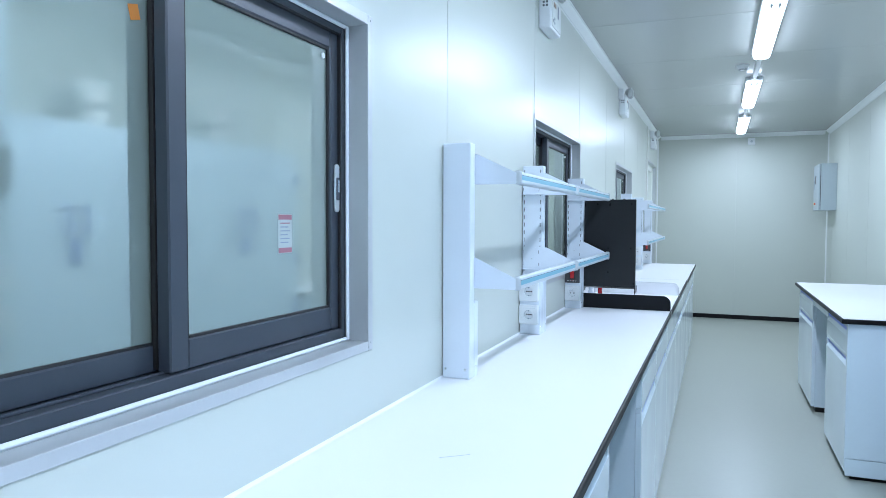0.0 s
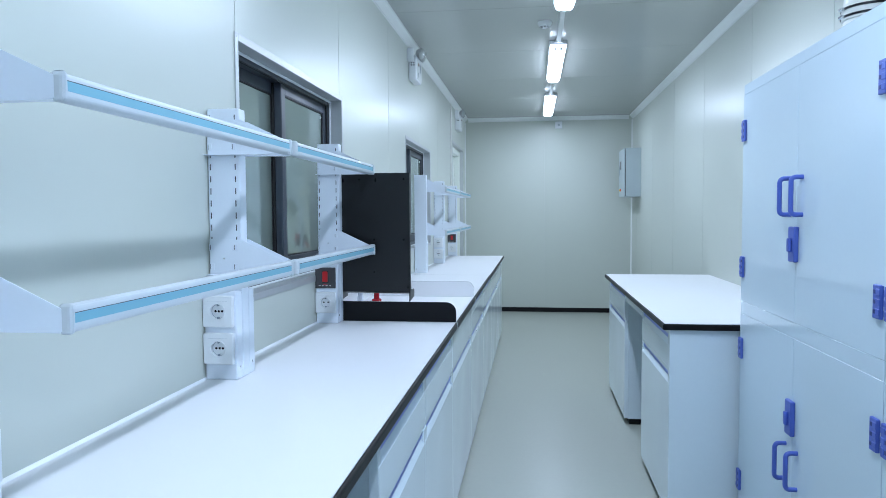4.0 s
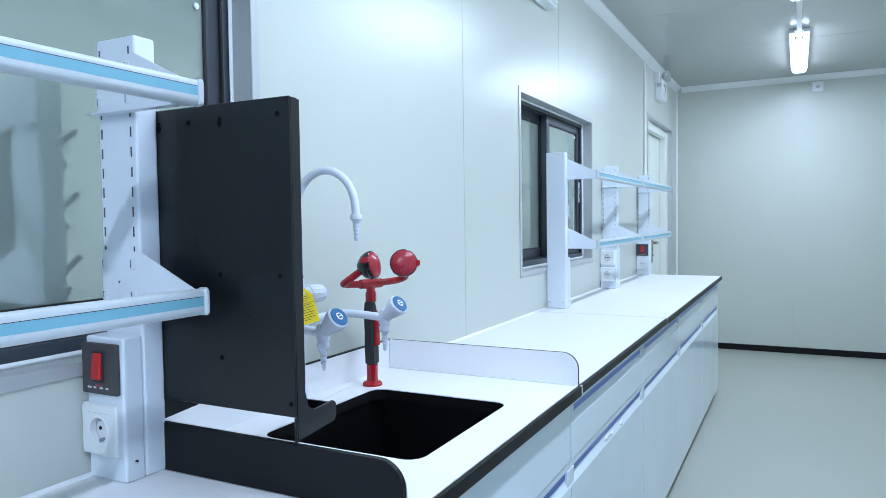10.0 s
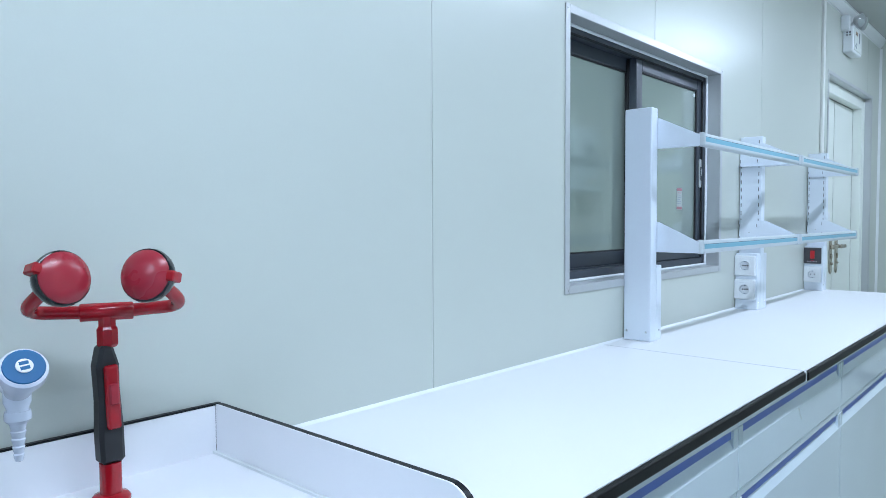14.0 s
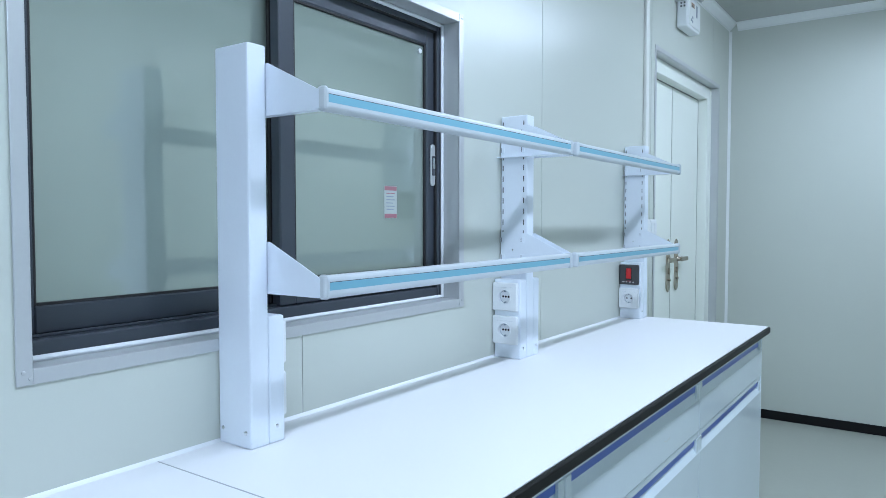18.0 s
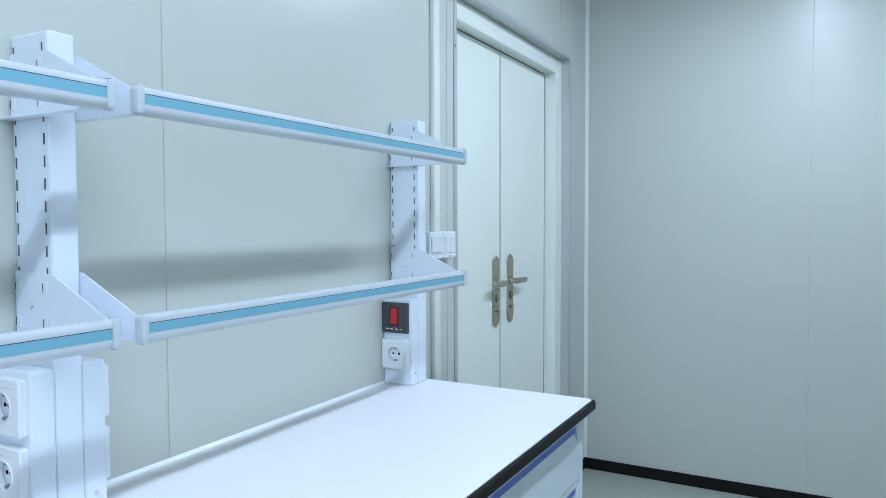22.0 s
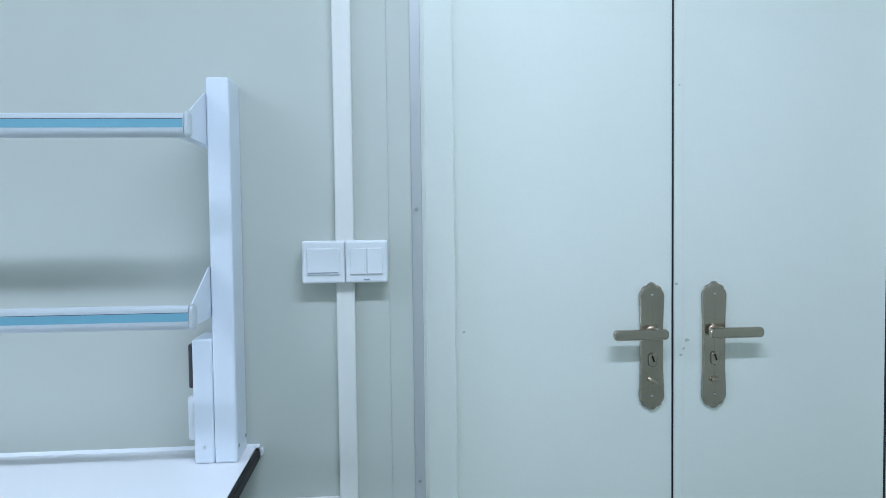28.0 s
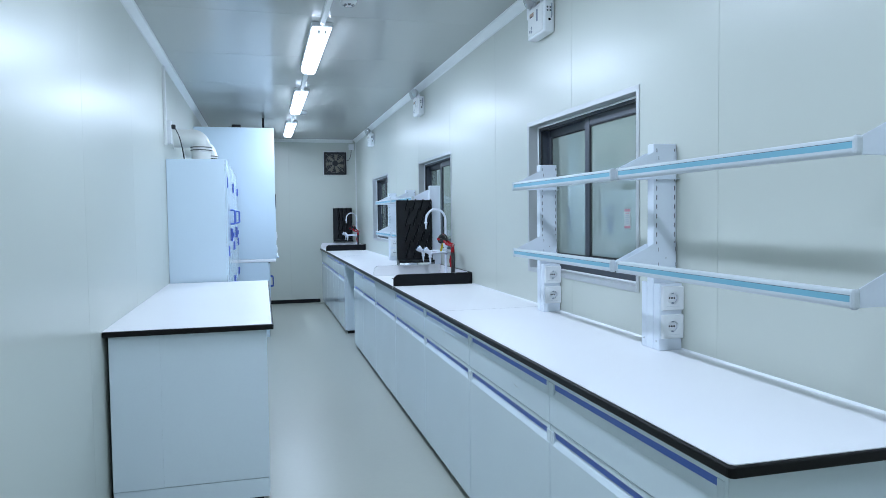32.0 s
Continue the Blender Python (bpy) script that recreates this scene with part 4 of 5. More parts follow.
LAB = "glossy pale steel base cabinet with drawer, door and blue handle strips"
FX = 0.565
CABS = [(-1.33, -0.42, "sink"), (-0.42, 0.49, "drawer"), (0.49, 1.08, "drawer"), (1.08, 1.75, "drawer"),
        (2.58, 3.24, "drawer"), (3.24, 3.97, "drawer"), (3.97, 4.86, "sink"), (4.86, 5.785, "drawer"), (5.785, 6.685, "drawer"), (6.685, 7.595, "drawer"), (7.595, 8.485, "drawer")]
for i, (a, b, k) in enumerate(CABS):
    end = 1 if b in (8.485, ) else None
    unit = base_cabinet(a, b, FX, 0.03, k, 1, LAB if k == "drawer" else "glossy pale steel sink cabinet with plain upper panel and one door", "base cabinets by the window wall", end)
    fx, ym = FX - unit.location.x, unit.location.y
    if a == 5.785:
        part("film_crease", tube([(fx, 6.222 - ym, 0.750), (fx, 6.234 - ym, 0.742), (fx, 6.240 - ym, 0.728), (fx, 6.256 - ym, 0.712)], 0.0009, 6), M_SCUFF, unit, "crease in the protective film")
    if a == 6.685:
        part("film_crease", tube([(fx, 7.262 - ym, 0.715), (fx, 7.282 - ym, 0.709), (fx, 7.310 - ym, 0.711)], 0.0008, 6), M_SCUFF, unit, "crease in the protective film")
    if a == 4.86:
        for fy, fz, fw in ((5.238, 0.612, 0.020), (5.300, 0.608, 0.012), (5.430, 0.606, 0.016)):
            part("film_flake", prism([(fy - ym - fw, fz), (fy - ym - fw * 0.2, fz - 0.007), (fy - ym + fw, fz - 0.003), (fy - ym + fw * 0.7, fz + 0.006)], "x", fx - 0.004, fx + 0.0012), M_TRIM, unit, "loose scrap of white protective film")
base_cabinet(4.078, 4.80, 1.454, W - 0.02, "drawer", -1, "pale steel bench cabinet with drawer and door beside the knee space", "bench cabinets", -1)
base_cabinet(5.46, 6.318, 1.454, W - 0.02, "drawer", -1, "pale steel bench cabinet with drawer and door at the bench end", "bench cabinets", 1)
for y, a, b in ((5.130, 4.802, 5.458),):
    kp = thing("knee_panel", (W - 0.30, y, 0), "pale steel back panel of the knee space", "panel")
    h = (b - a) / 2
    part("panel", box(-0.006, 0.006, -h, h, 0.0, TOP - 0.0275, 0.001), M_CAB_IN, kp)
    part("apron", box(-0.40, -0.382, -h, h, 0.760, TOP - 0.0275, 0.002), M_STEEL, kp)
kp = thing("knee_panel", (0.12, 2.165, 0), "pale steel back panel of the knee space under the worktop", "panel")
part("panel", box(-0.006, 0.006, -0.414, 0.414, 0.0, TOP - 0.0275, 0.001), M_CAB_IN, kp)
part("apron", box(0.405, 0.425, -0.414, 0.414, 0.775, TOP - 0.0275, 0.002), M_STEEL, kp)


# ---- reagent shelves ----
def well_plate(m):
    """An 86 mm plate with a round well, facing local +z."""
    bm = bmesh.new()
    n, r, h = 32, 0.0215, 0.012
    sq, top, low = [], [], []
    for k in range(n):
        a = 2 * math.pi * (k + 0.5) / n
        c, q = math.cos(a), math.sin(a)
        f = 0.043 / max(abs(c), abs(q))
        px, py = c * f, q * f
        if abs(abs(px) - abs(py)) < 0.009:
            d = (0.043 - 0.0028)
            px, py = math.copysign(max(abs(px), d), px), math.copysign(max(abs(py), d), py)
        sq.append((px, py))
        top.append(bm.verts.new((c * r, q * r, h)))
        low.append(bm.verts.new((c * r * 0.97, q * r * 0.97, 0.0015)))
    o0 = [bm.verts.new((x, y, 0.0)) for x, y in sq]
    o1 = [bm.verts.new((x, y, h - 0.003)) for x, y in sq]
    o2 = [bm.verts.new((x * 0.945, y * 0.945, h)) for x, y in sq]
    for k in range(n):
        j = (k + 1) % n
        for u, v in ((o0, o1), (o1, o2), (o2, top), (top, low)):
            bm.faces.new((u[k], u[j], v[j], v[k]))
    bm.faces.new(low)
    bmesh.ops.recalc_face_normals(bm, faces=bm.faces[:])
    return turned(bm, m)


def socket_plate(parent, x, z, ysurf, s, pins=3):
    """A round earthed socket on an 86 mm plate that faces s*y."""
    def yb(a, b):
        return sorted((ysurf + s * a, ysurf + s * b))
    m = Matrix.Translation((x, ysurf, z)) @ (AXES["y"] if s > 0 else Matrix.Rotation(radians(90), 4, "X"))
    p = part("socket", well_plate(m), M_SOCKET, parent, "white round earthed wall socket")
    part("well_rim", lathe([(0.0205, 0.0115), (0.0208, 0.0135), (0.0232, 0.0135), (0.0236, 0.0115)], 32, None, m), M_SOCKET, p, smooth=True)
    # grey ring paints the shade round the bottom of the well
    part("well_shade_ring", lathe([(0.0188, 0.0014), (0.0206, 0.0014), (0.0206, 0.0024), (0.0188, 0.0024)], 32, None, m), M_RAIL, p)
    part("insert_line", turned(prism([(-0.029, 0.0285), (0.029, 0.0285), (0.029, 0.0291), (-0.029, 0.0291)], "z", 0.0118, 0.0122), m), M_RAIL, p)
    for dx in (-0.0095, 0.0, 0.0095) if pins == 3 else (-0.0095, 0.0095):
        part("pin_hole", lathe([(0.0034, 0.0014), (0.0034, 0.0020), (0, 0.0020)], 10, None, m @ Matrix.Translation((dx, 0, 0))), M_HOLE, p)
    part("earth_clip", box(x - 0.002, x + 0.002, *yb(0.002, 0.0105), z - 0.0200, z - 0.0150), M_GREYTXT, p)
    part("earth_clip", box(x - 0.002, x + 0.002, *yb(0.002, 0.0105), z + 0.0150, z + 0.0200), M_GREYTXT, p)


def rocker_plate(parent, x, z, ysurf, s):
    def yb(a, b):
        return sorted((ysurf + s * a, ysurf + s * b))
    p = part("power_switch", box(x - 0.043, x + 0.043, *yb(0, 0.009), z - 0.043, z + 0.043, 0.003, 2), M_DARKPLATE, parent, "dark switch plate with red rocker")
    part("surround", box(x - 0.014, x + 0.014, *yb(0.009, 0.011), z - 0.022, z + 0.030, 0.001), M_BLACKPLASTIC, p)
    rk = box(x - 0.011, x + 0.011, *yb(0.008, 0.0155), z - 0.018, z + 0.026, 0.002)
    part("rocker", turned(rk, Matrix.Translation((x, ysurf, z)) @ Matrix.Rotation(radians(5 * s), 4, "X") @ Matrix.Translation((-x, -ysurf, -z))), M_SWRED, p, "red rocker")
    for k, w in enumerate((0.006, 0.004, 0.005, 0.004)):
        part("print_bar", box(x - 0.028 + k * 0.015, x - 0.028 + k * 0.015 + w * 1.6, *yb(0.009, 0.0094), z - 0.033, z - 0.030), M_WHITEINK, p)
    part("print_bar", box(x - 0.008, x + 0.008, *yb(0.009, 0.0094), z - 0.0285, z - 0.0265), M_REDINK, p)


def shared(name, bm, material):
    me = bpy.data.meshes.new(name)
    bm.to_mesh(me)
    bm.free()
    me.materials.append(material)
    return me


def piece(name, mesh, parent, at, turn=None):
    """One of many alike pieces that share a mesh."""
    ob = new(name, mesh)
    ob.parent = parent
    ob.matrix_basis = Matrix.Translation(at) @ (turn or Matrix.Identity(4))
    return ob


SLOT = shared("slot", box(-0.0014, 0.0014, -0.0007, 0.0007, -0.0085, 0.0085), M_SLOT)
PD = 0.095       # depth of a post from the wall
PT = 0.043       # thickness of a post along the wall
TW = 0.039       # thickness of a service box
PTOP = 1.595
SHELVES = ((1.468, 1.505), (1.137, 1.175))


def shelf_post(unit, yc, slot_sides, towers):
    """A column with slotted faces, cut-outs and service boxes; towers: {side: (kind, kind)}."""
    a, b = yc - PT / 2, yc + PT / 2
    p = part("post", box(0.002, PD, a, b, TOP, PTOP, 0.004, 2), M_POST, unit, "white powder-coated steel post")
    for s in (-1, 1):
        ys = a if s < 0 else b
        if s in slot_sides:
            z = PTOP - 0.026
            while z > 1.10:
                for x in (0.010, 0.082):
                    piece("slot", SLOT, p, (x, ys, z))
                z -= 0.0335
        if s not in towers:
            for x in (0.014, 0.080):
                part("screw", lathe([(0.0042, 0), (0.0036, 0.0012), (0, 0.0018)], 10, None, Matrix.Translation((x, ys, TOP + 0.030)) @ (AXES["y"] if s > 0 else Matrix.Rotation(radians(90), 4, "X"))), M_CHROME, p)
    for s, kinds in towers.items():
        ys = a if s < 0 else b
        y2 = sorted((ys + s * 0.0005, ys + s * TW))
        tw = part("service_box", box(0.002, PD - 0.0005, *y2, TOP, 1.093, 0.004, 2), M_POST, unit, "white steel service box at the foot of the post")
        part("screw", lathe([(0.0042, 0), (0.0036, 0.0012), (0, 0.0018)], 10, None, Matrix.Translation((PD - 0.0005, (y2[0] + y2[1]) / 2, TOP + 0.032)) @ AXES["x"]), M_CHROME, tw)
        for kind_of, zz in zip(kinds, (1.040, 0.938)):
            if kind_of == "switch":
                rocker_plate(tw, 0.0445, zz, ys + s * TW, s)
            else:
                socket_plate(tw, 0.0445, zz, ys + s * TW, s, 3 if kind_of == "socket" else 2)
    return p


def bracket(unit, ys, s, z0, z1):
    """A folded steel bracket hung on the slotted face at y = ys, on its s side; z0, z1: the rail's heights."""
    def yb(p, q):
        return sorted((ys + s * p, ys + s * q))
    zt = z1 + 0.062
    br = part("bracket", prism([(-0.002 + 0.006, z0 + 0.001), (0.230, z0 + 0.001), (0.230, z1 - 0.004), (PD + 0.004, zt - 0.004), (0.004, zt)], "y", *yb(0.0008, 0.0030), 0.0), M_POST, unit, "white folded steel shelf bracket")
    part("foot_flange", box(0.0, 0.2265, *yb(0.0008, 0.020), z0 - 0.0012, z0 + 0.0008), M_POST, br)
    for x in (0.010, 0.080):
        for zz in (z0 + 0.022, zt - 0.024):
            hk = box(x - 0.007, x + 0.007, *yb(0.003, 0.0046), zz - 0.009, zz + 0.009, 0.0007)
            part("hook", hk, M_POST, br)
            part("hook_slot", box(x - 0.0042, x - 0.0025, *yb(0.0046, 0.0050), zz - 0.007, zz + 0.007), M_SLOT, br)
    part("screw", lathe([(0.003, 0), (0.0025, 0.001), (0, 0.0014)], 8, None, Matrix.Translation((0.046, ys + s * 0.003, zt - 0.055)) @ (AXES["y"] if s > 0 else Matrix.Rotation(radians(90), 4, "X"))), M_CHROME, br)


def shelf(unit, y0, y1, z0, z1):
    """An extruded front rail with blue insert and end caps."""
    c0, c1 = y0 + 0.012, y1 - 0.012
    prof = [(0.227, z0 - 0.0035)] + [(0.229 + 0.012 * math.sin(radians(a)), z0 + 0.0085 - 0.012 * math.cos(radians(a))) for a in range(0, 91, 15)]
    prof += [(0.241, z1 - 0.006), (0.2402, z1 - 0.0025), (0.2375, z1), (0.227, z1 + 0.001)]
    r = part("front_rail", prism(prof, "y", c0, c1), M_RAILW, unit, "extruded shelf rail with light blue insert")
    part("insert_strip", box(0.2405, 0.2413, c0 + 0.001, c1 - 0.001, z0 + 0.0120, z0 + 0.0262), M_STRIP, r, "light blue insert strip")
    part("groove", box(0.2405, 0.2412, c0 + 0.001, c1 - 0.001, z0 + 0.0263, z0 + 0.0274), M_SLOT, r)
    for a, b in ((y0, c0), (c1, y1)):
        part("end_cap", box(0.222, 0.2455, a, b, z0 - 0.004, z1 + 0.003, 0.0075, 3), M_RAILW, r, "white plastic end cap")


def reagent_shelf(posts):
    u = thing("reagent_shelf", (0, 0, 0), "two-tier white steel reagent shelf frame with blue-lined rails and sockets", "lab shelf", "reagent shelves on the worktops")
    two = ("socket", "socket")
    one = ("switch", "two_pin")
    a, b, c = posts
    shelf_post(u, a, (1,), {1: two})
    shelf_post(u, b, (-1, 1), {-1: two, 1: two})
    shelf_post(u, c, (-1,), {-1: one})
    h = PT / 2
    for z0, z1 in SHELVES:
        bracket(u, a + h, 1, z0, z1), bracket(u, b - h, -1, z0, z1), bracket(u, b + h, 1, z0, z1), bracket(u, c - h, -1, z0, z1)
        shelf(u, a + h + 0.001, b - 0.017, z0, z1), shelf(u, b + 0.017, c - h + 0.010, z0, z1)
    return u


reagent_shelf((2.021, 2.9925, 3.979))
reagent_shelf((6.369, 7.4265, 8.487))


# ---- sink stations ----
def sink_station(y0, tag):
    """Splash boards, basin, drying rack, triple-outlet tap and eye wash; y0: the board nearest the start of the room."""
    L = 0.896
    sp = thing("splash_guard", (0, y0, TOP), "low white splash boards round the sink, dark on the outer faces", "splash guard", "sink splash guards")
    hgt = 0.083

    def side(ya, yb, material, name, lab=""):
        pts = [(0.014, 0.0), (0.578, 0.0)] + [(0.578, 0.040)] + arc(0.578 - 0.042, hgt - 0.042, 0.042, 0, 90, 8) + [(0.014, hgt)]
        return part(name, prism(pts, "y", ya, yb), material, sp, lab)
    side(0.0, 0.0095, M_SPLASH, "side_board", "dark outer face of the splash board")
    side(0.0098, 0.0125, M_TOP, "inner_face", "white inner face")
    side(L - 0.0095, L, M_SPLASH, "side_board", "dark outer face of the splash board")
    side(L - 0.0125, L - 0.0098, M_TOP, "inner_face", "white inner face")
    part("back_board", box(0.001, 0.0105, 0.0, L, 0.0, hgt, 0.0008), M_SPLASH, sp, "dark-edged back board")
    part("back_face", box(0.0108, 0.0135, 0.013, L - 0.013, 0.0, hgt - 0.003), M_TOP, sp, "white inner face")
    for ya in (0.013, L - 0.019):
        part("sealant", prism([(0.014, 0.0), (0.57, 0.0), (0.57, 0.004), (0.014, 0.004)], "y", ya, ya + 0.006), M_TRIM, sp)

    b = thing("sink_basin", (0, y0, TOP), "deep black polypropylene sink basin set under the worktop", "sink", "sink basins")
    h0, h1, k0, k1 = SINK[0] - 0.004, SINK[1] + 0.004, SINK[2] - 3.996 - 0.004, SINK[3] - 3.996 + 0.004
    bm = bmesh.new()
    rings = []
    for e, z in ((0.01, -0.31), (0.01, -0.0275), (0.0, -0.0275), (0.0, -0.285), (-0.015, -0.30)):
        rings.append([bm.verts.new((u, v, z)) for u, v in round_rect(h0 - e, h1 + e, k0 - e, k1 + e, 0.022 + e * 0.8, 4)])
    for lo, hi in zip(rings, rings[1:]):
        for k in range(len(lo)):
            n = (k + 1) % len(lo)
            bm.faces.new((lo[k], lo[n], hi[n], hi[k]))
    bm.faces.new(rings[0]), bm.faces.new(rings[-1])
    bmesh.ops.recalc_face_normals(bm, faces=bm.faces[:])
    part("bowl", bm, M_SINK, b)
    part("drain", lathe([(0.035, -0.2995), (0.035, -0.296), (0.022, -0.295), (0.020, -0.298), (0, -0.298)], 20, None, Matrix.Translation(((h0 + h1) / 2, (k0 + k1) / 2, 0))), M_SINK, b)

    r = thing("drying_rack", (0, y0 + 0.004, 0.933), "black polypropylene peg drying rack with drip tray over the sink", "drying rack", "peg racks over the sinks")
    part("board", box(0.083, 0.384, 0.0, 0.004, 0.041, 0.541, 0.001), M_BLACKPP, r)
    for sx in (0.083, 0.380):
        part("side_flange", prism([(0.0042, 0.045), (0.024, 0.045), (0.024, 0.538), (0.0042, 0.538)], "x", sx, sx + 0.004), M_BLACKPP, r)
        part("leg", box(sx, sx + 0.004, 0.0, 0.004, 0.0008, 0.0405, 0.0006), M_BLACKPP, r)
        part("tray_cheek", prism([(0.0042, 0.004), (0.100, 0.012), (0.104, 0.020), (0.104, 0.040), (0.097, 0.046), (0.046, 0.043), (0.031, 0.052), (0.024, 0.075), (0.0042, 0.075)], "x", sx - 0.0005, sx + 0.0045), M_BLACKPP, r)
    part("top_flange", box(0.0875, 0.3795, 0.0042, 0.024, 0.537, 0.541, 0.0006), M_BLACKPP, r)
    part("tray", prism([(0.0042, 0.041), (0.098, 0.024), (0.098, 0.043), (0.094, 0.043), (0.094, 0.029), (0.0042, 0.046)], "x", 0.0875, 0.3795), M_BLACKPP, r, "black drip tray with a turned-up lip")
    for k in range(7):
        z = 0.458 - 0.066 * k
        for x in ((0.145, 0.212, 0.284) if k % 2 else (0.112, 0.176, 0.240, 0.306)):
            way = Vector((0.0, 0.76, 0.65)).normalized()
            tip = Vector((x, 0.003, z)) + way * 0.132
            part("peg", tube([(x, 0.003, z), tip - way * 0.006, tip], 0.0062, 10), M_PEG, r, smooth=True)
    for x, z in ((0.360, 0.515), (0.102, 0.258), (0.232, 0.262), (0.358, 0.262), (0.232, 0.125), (0.170, 0.515), (0.375, 0.062)):
        part("screw", lathe([(0.0045, 0), (0.004, 0.001), (0, 0.0014)], 10, None, Matrix.Translation((x, 0.0, z)) @ Matrix.Rotation(radians(90), 4, "X")), M_HOLE, r)
    for x in (0.100, 0.240):
        part("keyhole", prism([(x - 0.0022, 0.520), (x - 0.0045, 0.508), (x, 0.502), (x + 0.0045, 0.508), (x + 0.0022, 0.520)], "y", -0.0012, 0.001), M_HOLE, r)

    t = thing("lab_tap", (0.067, y0 + 0.409, TOP), "white epoxy-coated triple-outlet laboratory tap with yellow tag", "tap", "laboratory taps")
    part("base", lathe([(0.027, 0), (0.027, 0.006), (0.024, 0.010), (0.015, 0.012), (0.0145, 0.055), (0.0125, 0.058), (0, 0.058)], 24), M_TAP, t, smooth=True)
    part("column", tube([(0, 0, 0.05), (0, 0, 0.30)], 0.0115, 18), M_TAP, t, smooth=True)
    part("collar", lathe([(0.0115, 0.276), (0.0150, 0.279), (0.0150, 0.288), (0.0128, 0.292), (0.0144, 0.295), (0.0144, 0.300), (0.0112, 0.304), (0, 0.304)], 8, None), M_TAP, t)
    part("seal_ring", lathe([(0.0112, 0.3042), (0.0120, 0.3046), (0.0120, 0.3064), (0.0110, 0.3070), (0, 0.3070)], 20), M_GASKET_GAP, t, "black sealing ring", smooth=True)
    R = 0.079
    arch = [(0, 0, 0.304), (0, 0, 0.455)] + [(R - R * math.cos(radians(a)), 0, 0.455 + R * math.sin(radians(a)) * 1.12) for a in range(12, 181, 12)] + [(2 * R + 0.001, 0, 0.440)]
    neck = Matrix.Rotation(radians(1), 4, "Z")
    part("gooseneck", turned(tube(arch, 0.0090, 16), neck), M_TAP, t, smooth=True)

    def nozzle(x, y, z, sc=1.0):
        prof = [(0.0, 0.0), (0.0125, 0.0), (0.0135, -0.004), (0.0135, -0.010), (0.0095, -0.014)]
        for k in range(5):
            zz = -0.014 - k * 0.0085
            rr = 0.0088 - k * 0.0008
            prof += [(rr, zz - 0.001), (rr - 0.0016, zz - 0.008)]
        prof += [(0.0, -0.058)]
        return lathe([(a * sc, b * sc) for a, b in prof], 16, None, Matrix.Translation((x, y, z)))
    part("nozzle", turned(nozzle(2 * R + 0.001, 0, 0.445), neck), M_TAP, t, "ribbed hose nozzle", smooth=True)
    # main valve knob
    kb = Vector((0.30, 0.92, 0.03)).normalized()
    km = Matrix.Translation((0, 0, 0.262)) @ Vector((0, 0, 1)).rotation_difference(kb).to_matrix().to_4x4()
    part("valve_body", lathe([(0.011, 0.0), (0.0125, 0.012), (0.0190, 0.022), (0.0195, 0.0255), (0, 0.026)], 18, None, km), M_TAP, t, smooth=True)
    knob = part("knob", lathe([(0.0, 0.0262), (0.0205, 0.0262), (0.0222, 0.030), (0.0200, 0.062), (0.017, 0.066), (0, 0.066)], 24, None, km), M_TAP, t, "ribbed white knob", smooth=True)
    for k in range(14):
        a = 2 * math.pi * k / 14
        part("rib", tube([km @ Vector((0.0216 * math.cos(a), 0.0216 * math.sin(a), 0.031)), km @ Vector((0.0198 * math.cos(a), 0.0198 * math.sin(a), 0.061))], 0.0012, 6), M_TAP, knob)
    # two side arms
    for s in (-1, 1):
        line = rounded([(0, 0, 0.190), (0.006, s * 0.05, 0.205), (0.040, s * 0.118, 0.212), (0.155, s * 0.118, 0.205)], 0.05)
        end = Vector(line[-1])
        arm = part("side_arm", tube(line, 0.0095, 14), M_TAP, t, "curved white side arm with outlet", smooth=True)
        body = lathe([(0.0, 0.022), (0.010, 0.020), (0.014, 0.008), (0.014, -0.010), (0.011, -0.018), (0.0115, -0.024), (0.0, -0.024)], 18, None, Matrix.Translation(end))
        part("valve_body", body, M_TAP, arm, smooth=True)
        part("nozzle", nozzle(end.x, end.y, end.z - 0.020, 1.0), M_TAP, arm, smooth=True)
        kd = Vector((0.78, -0.10, 0.62)).normalized()
        hm = Matrix.Translation(end) @ Vector((0, 0, 1)).rotation_difference(kd).to_matrix().to_4x4()
        hk = part("knob", lathe([(0.0, 0.0), (0.013, 0.0), (0.015, 0.016), (0.0235, 0.042), (0.0235, 0.054), (0.021, 0.057), (0, 0.057)], 24, None, hm), M_TAP, arm, "white knob with blue disc", smooth=True)
        part("disc", lathe([(0.0, 0.0572), (0.0206, 0.0572), (0.0198, 0.0586), (0.0, 0.0590)], 24, None, hm), M_TAPBLUE, hk, "blue disc with white mark", smooth=True)
        part("disc_mark", lathe([(0.0, 0.0596), (0.0085, 0.0596), (0.0080, 0.0604), (0.0, 0.0604)], 18, None, hm), M_WHITEINK, hk)
        part("disc_letter", turned(box(-0.005, -0.001, -0.0045, 0.0045, 0.0604, 0.0608), hm), M_TAPBLUE, hk)
        part("disc_letter", turned(box(0.001, 0.005, -0.0045, 0.0045, 0.0604, 0.0608), hm), M_TAPBLUE, hk)
    # yellow tag on a cord
    if tag:
        tm = Matrix.Translation((0.030, -0.010, 0.240)) @ Matrix.Rotation(radians(52), 4, "Z") @ Matrix.Rotation(radians(-12), 4, "X") @ Matrix.Rotation(radians(-12), 4, "Y") @ Matrix.Scale(0.77, 4)
        pts = [(-0.026, -0.050), (0.026, -0.050), (0.026, 0.030), (0.010, 0.052), (-0.010, 0.052), (-0.026, 0.030)]
        tg = part("tag", turned(prism(pts, "y", -0.0006, 0.0006), tm), M_YELLOW, t, "yellow card tag with fine print")
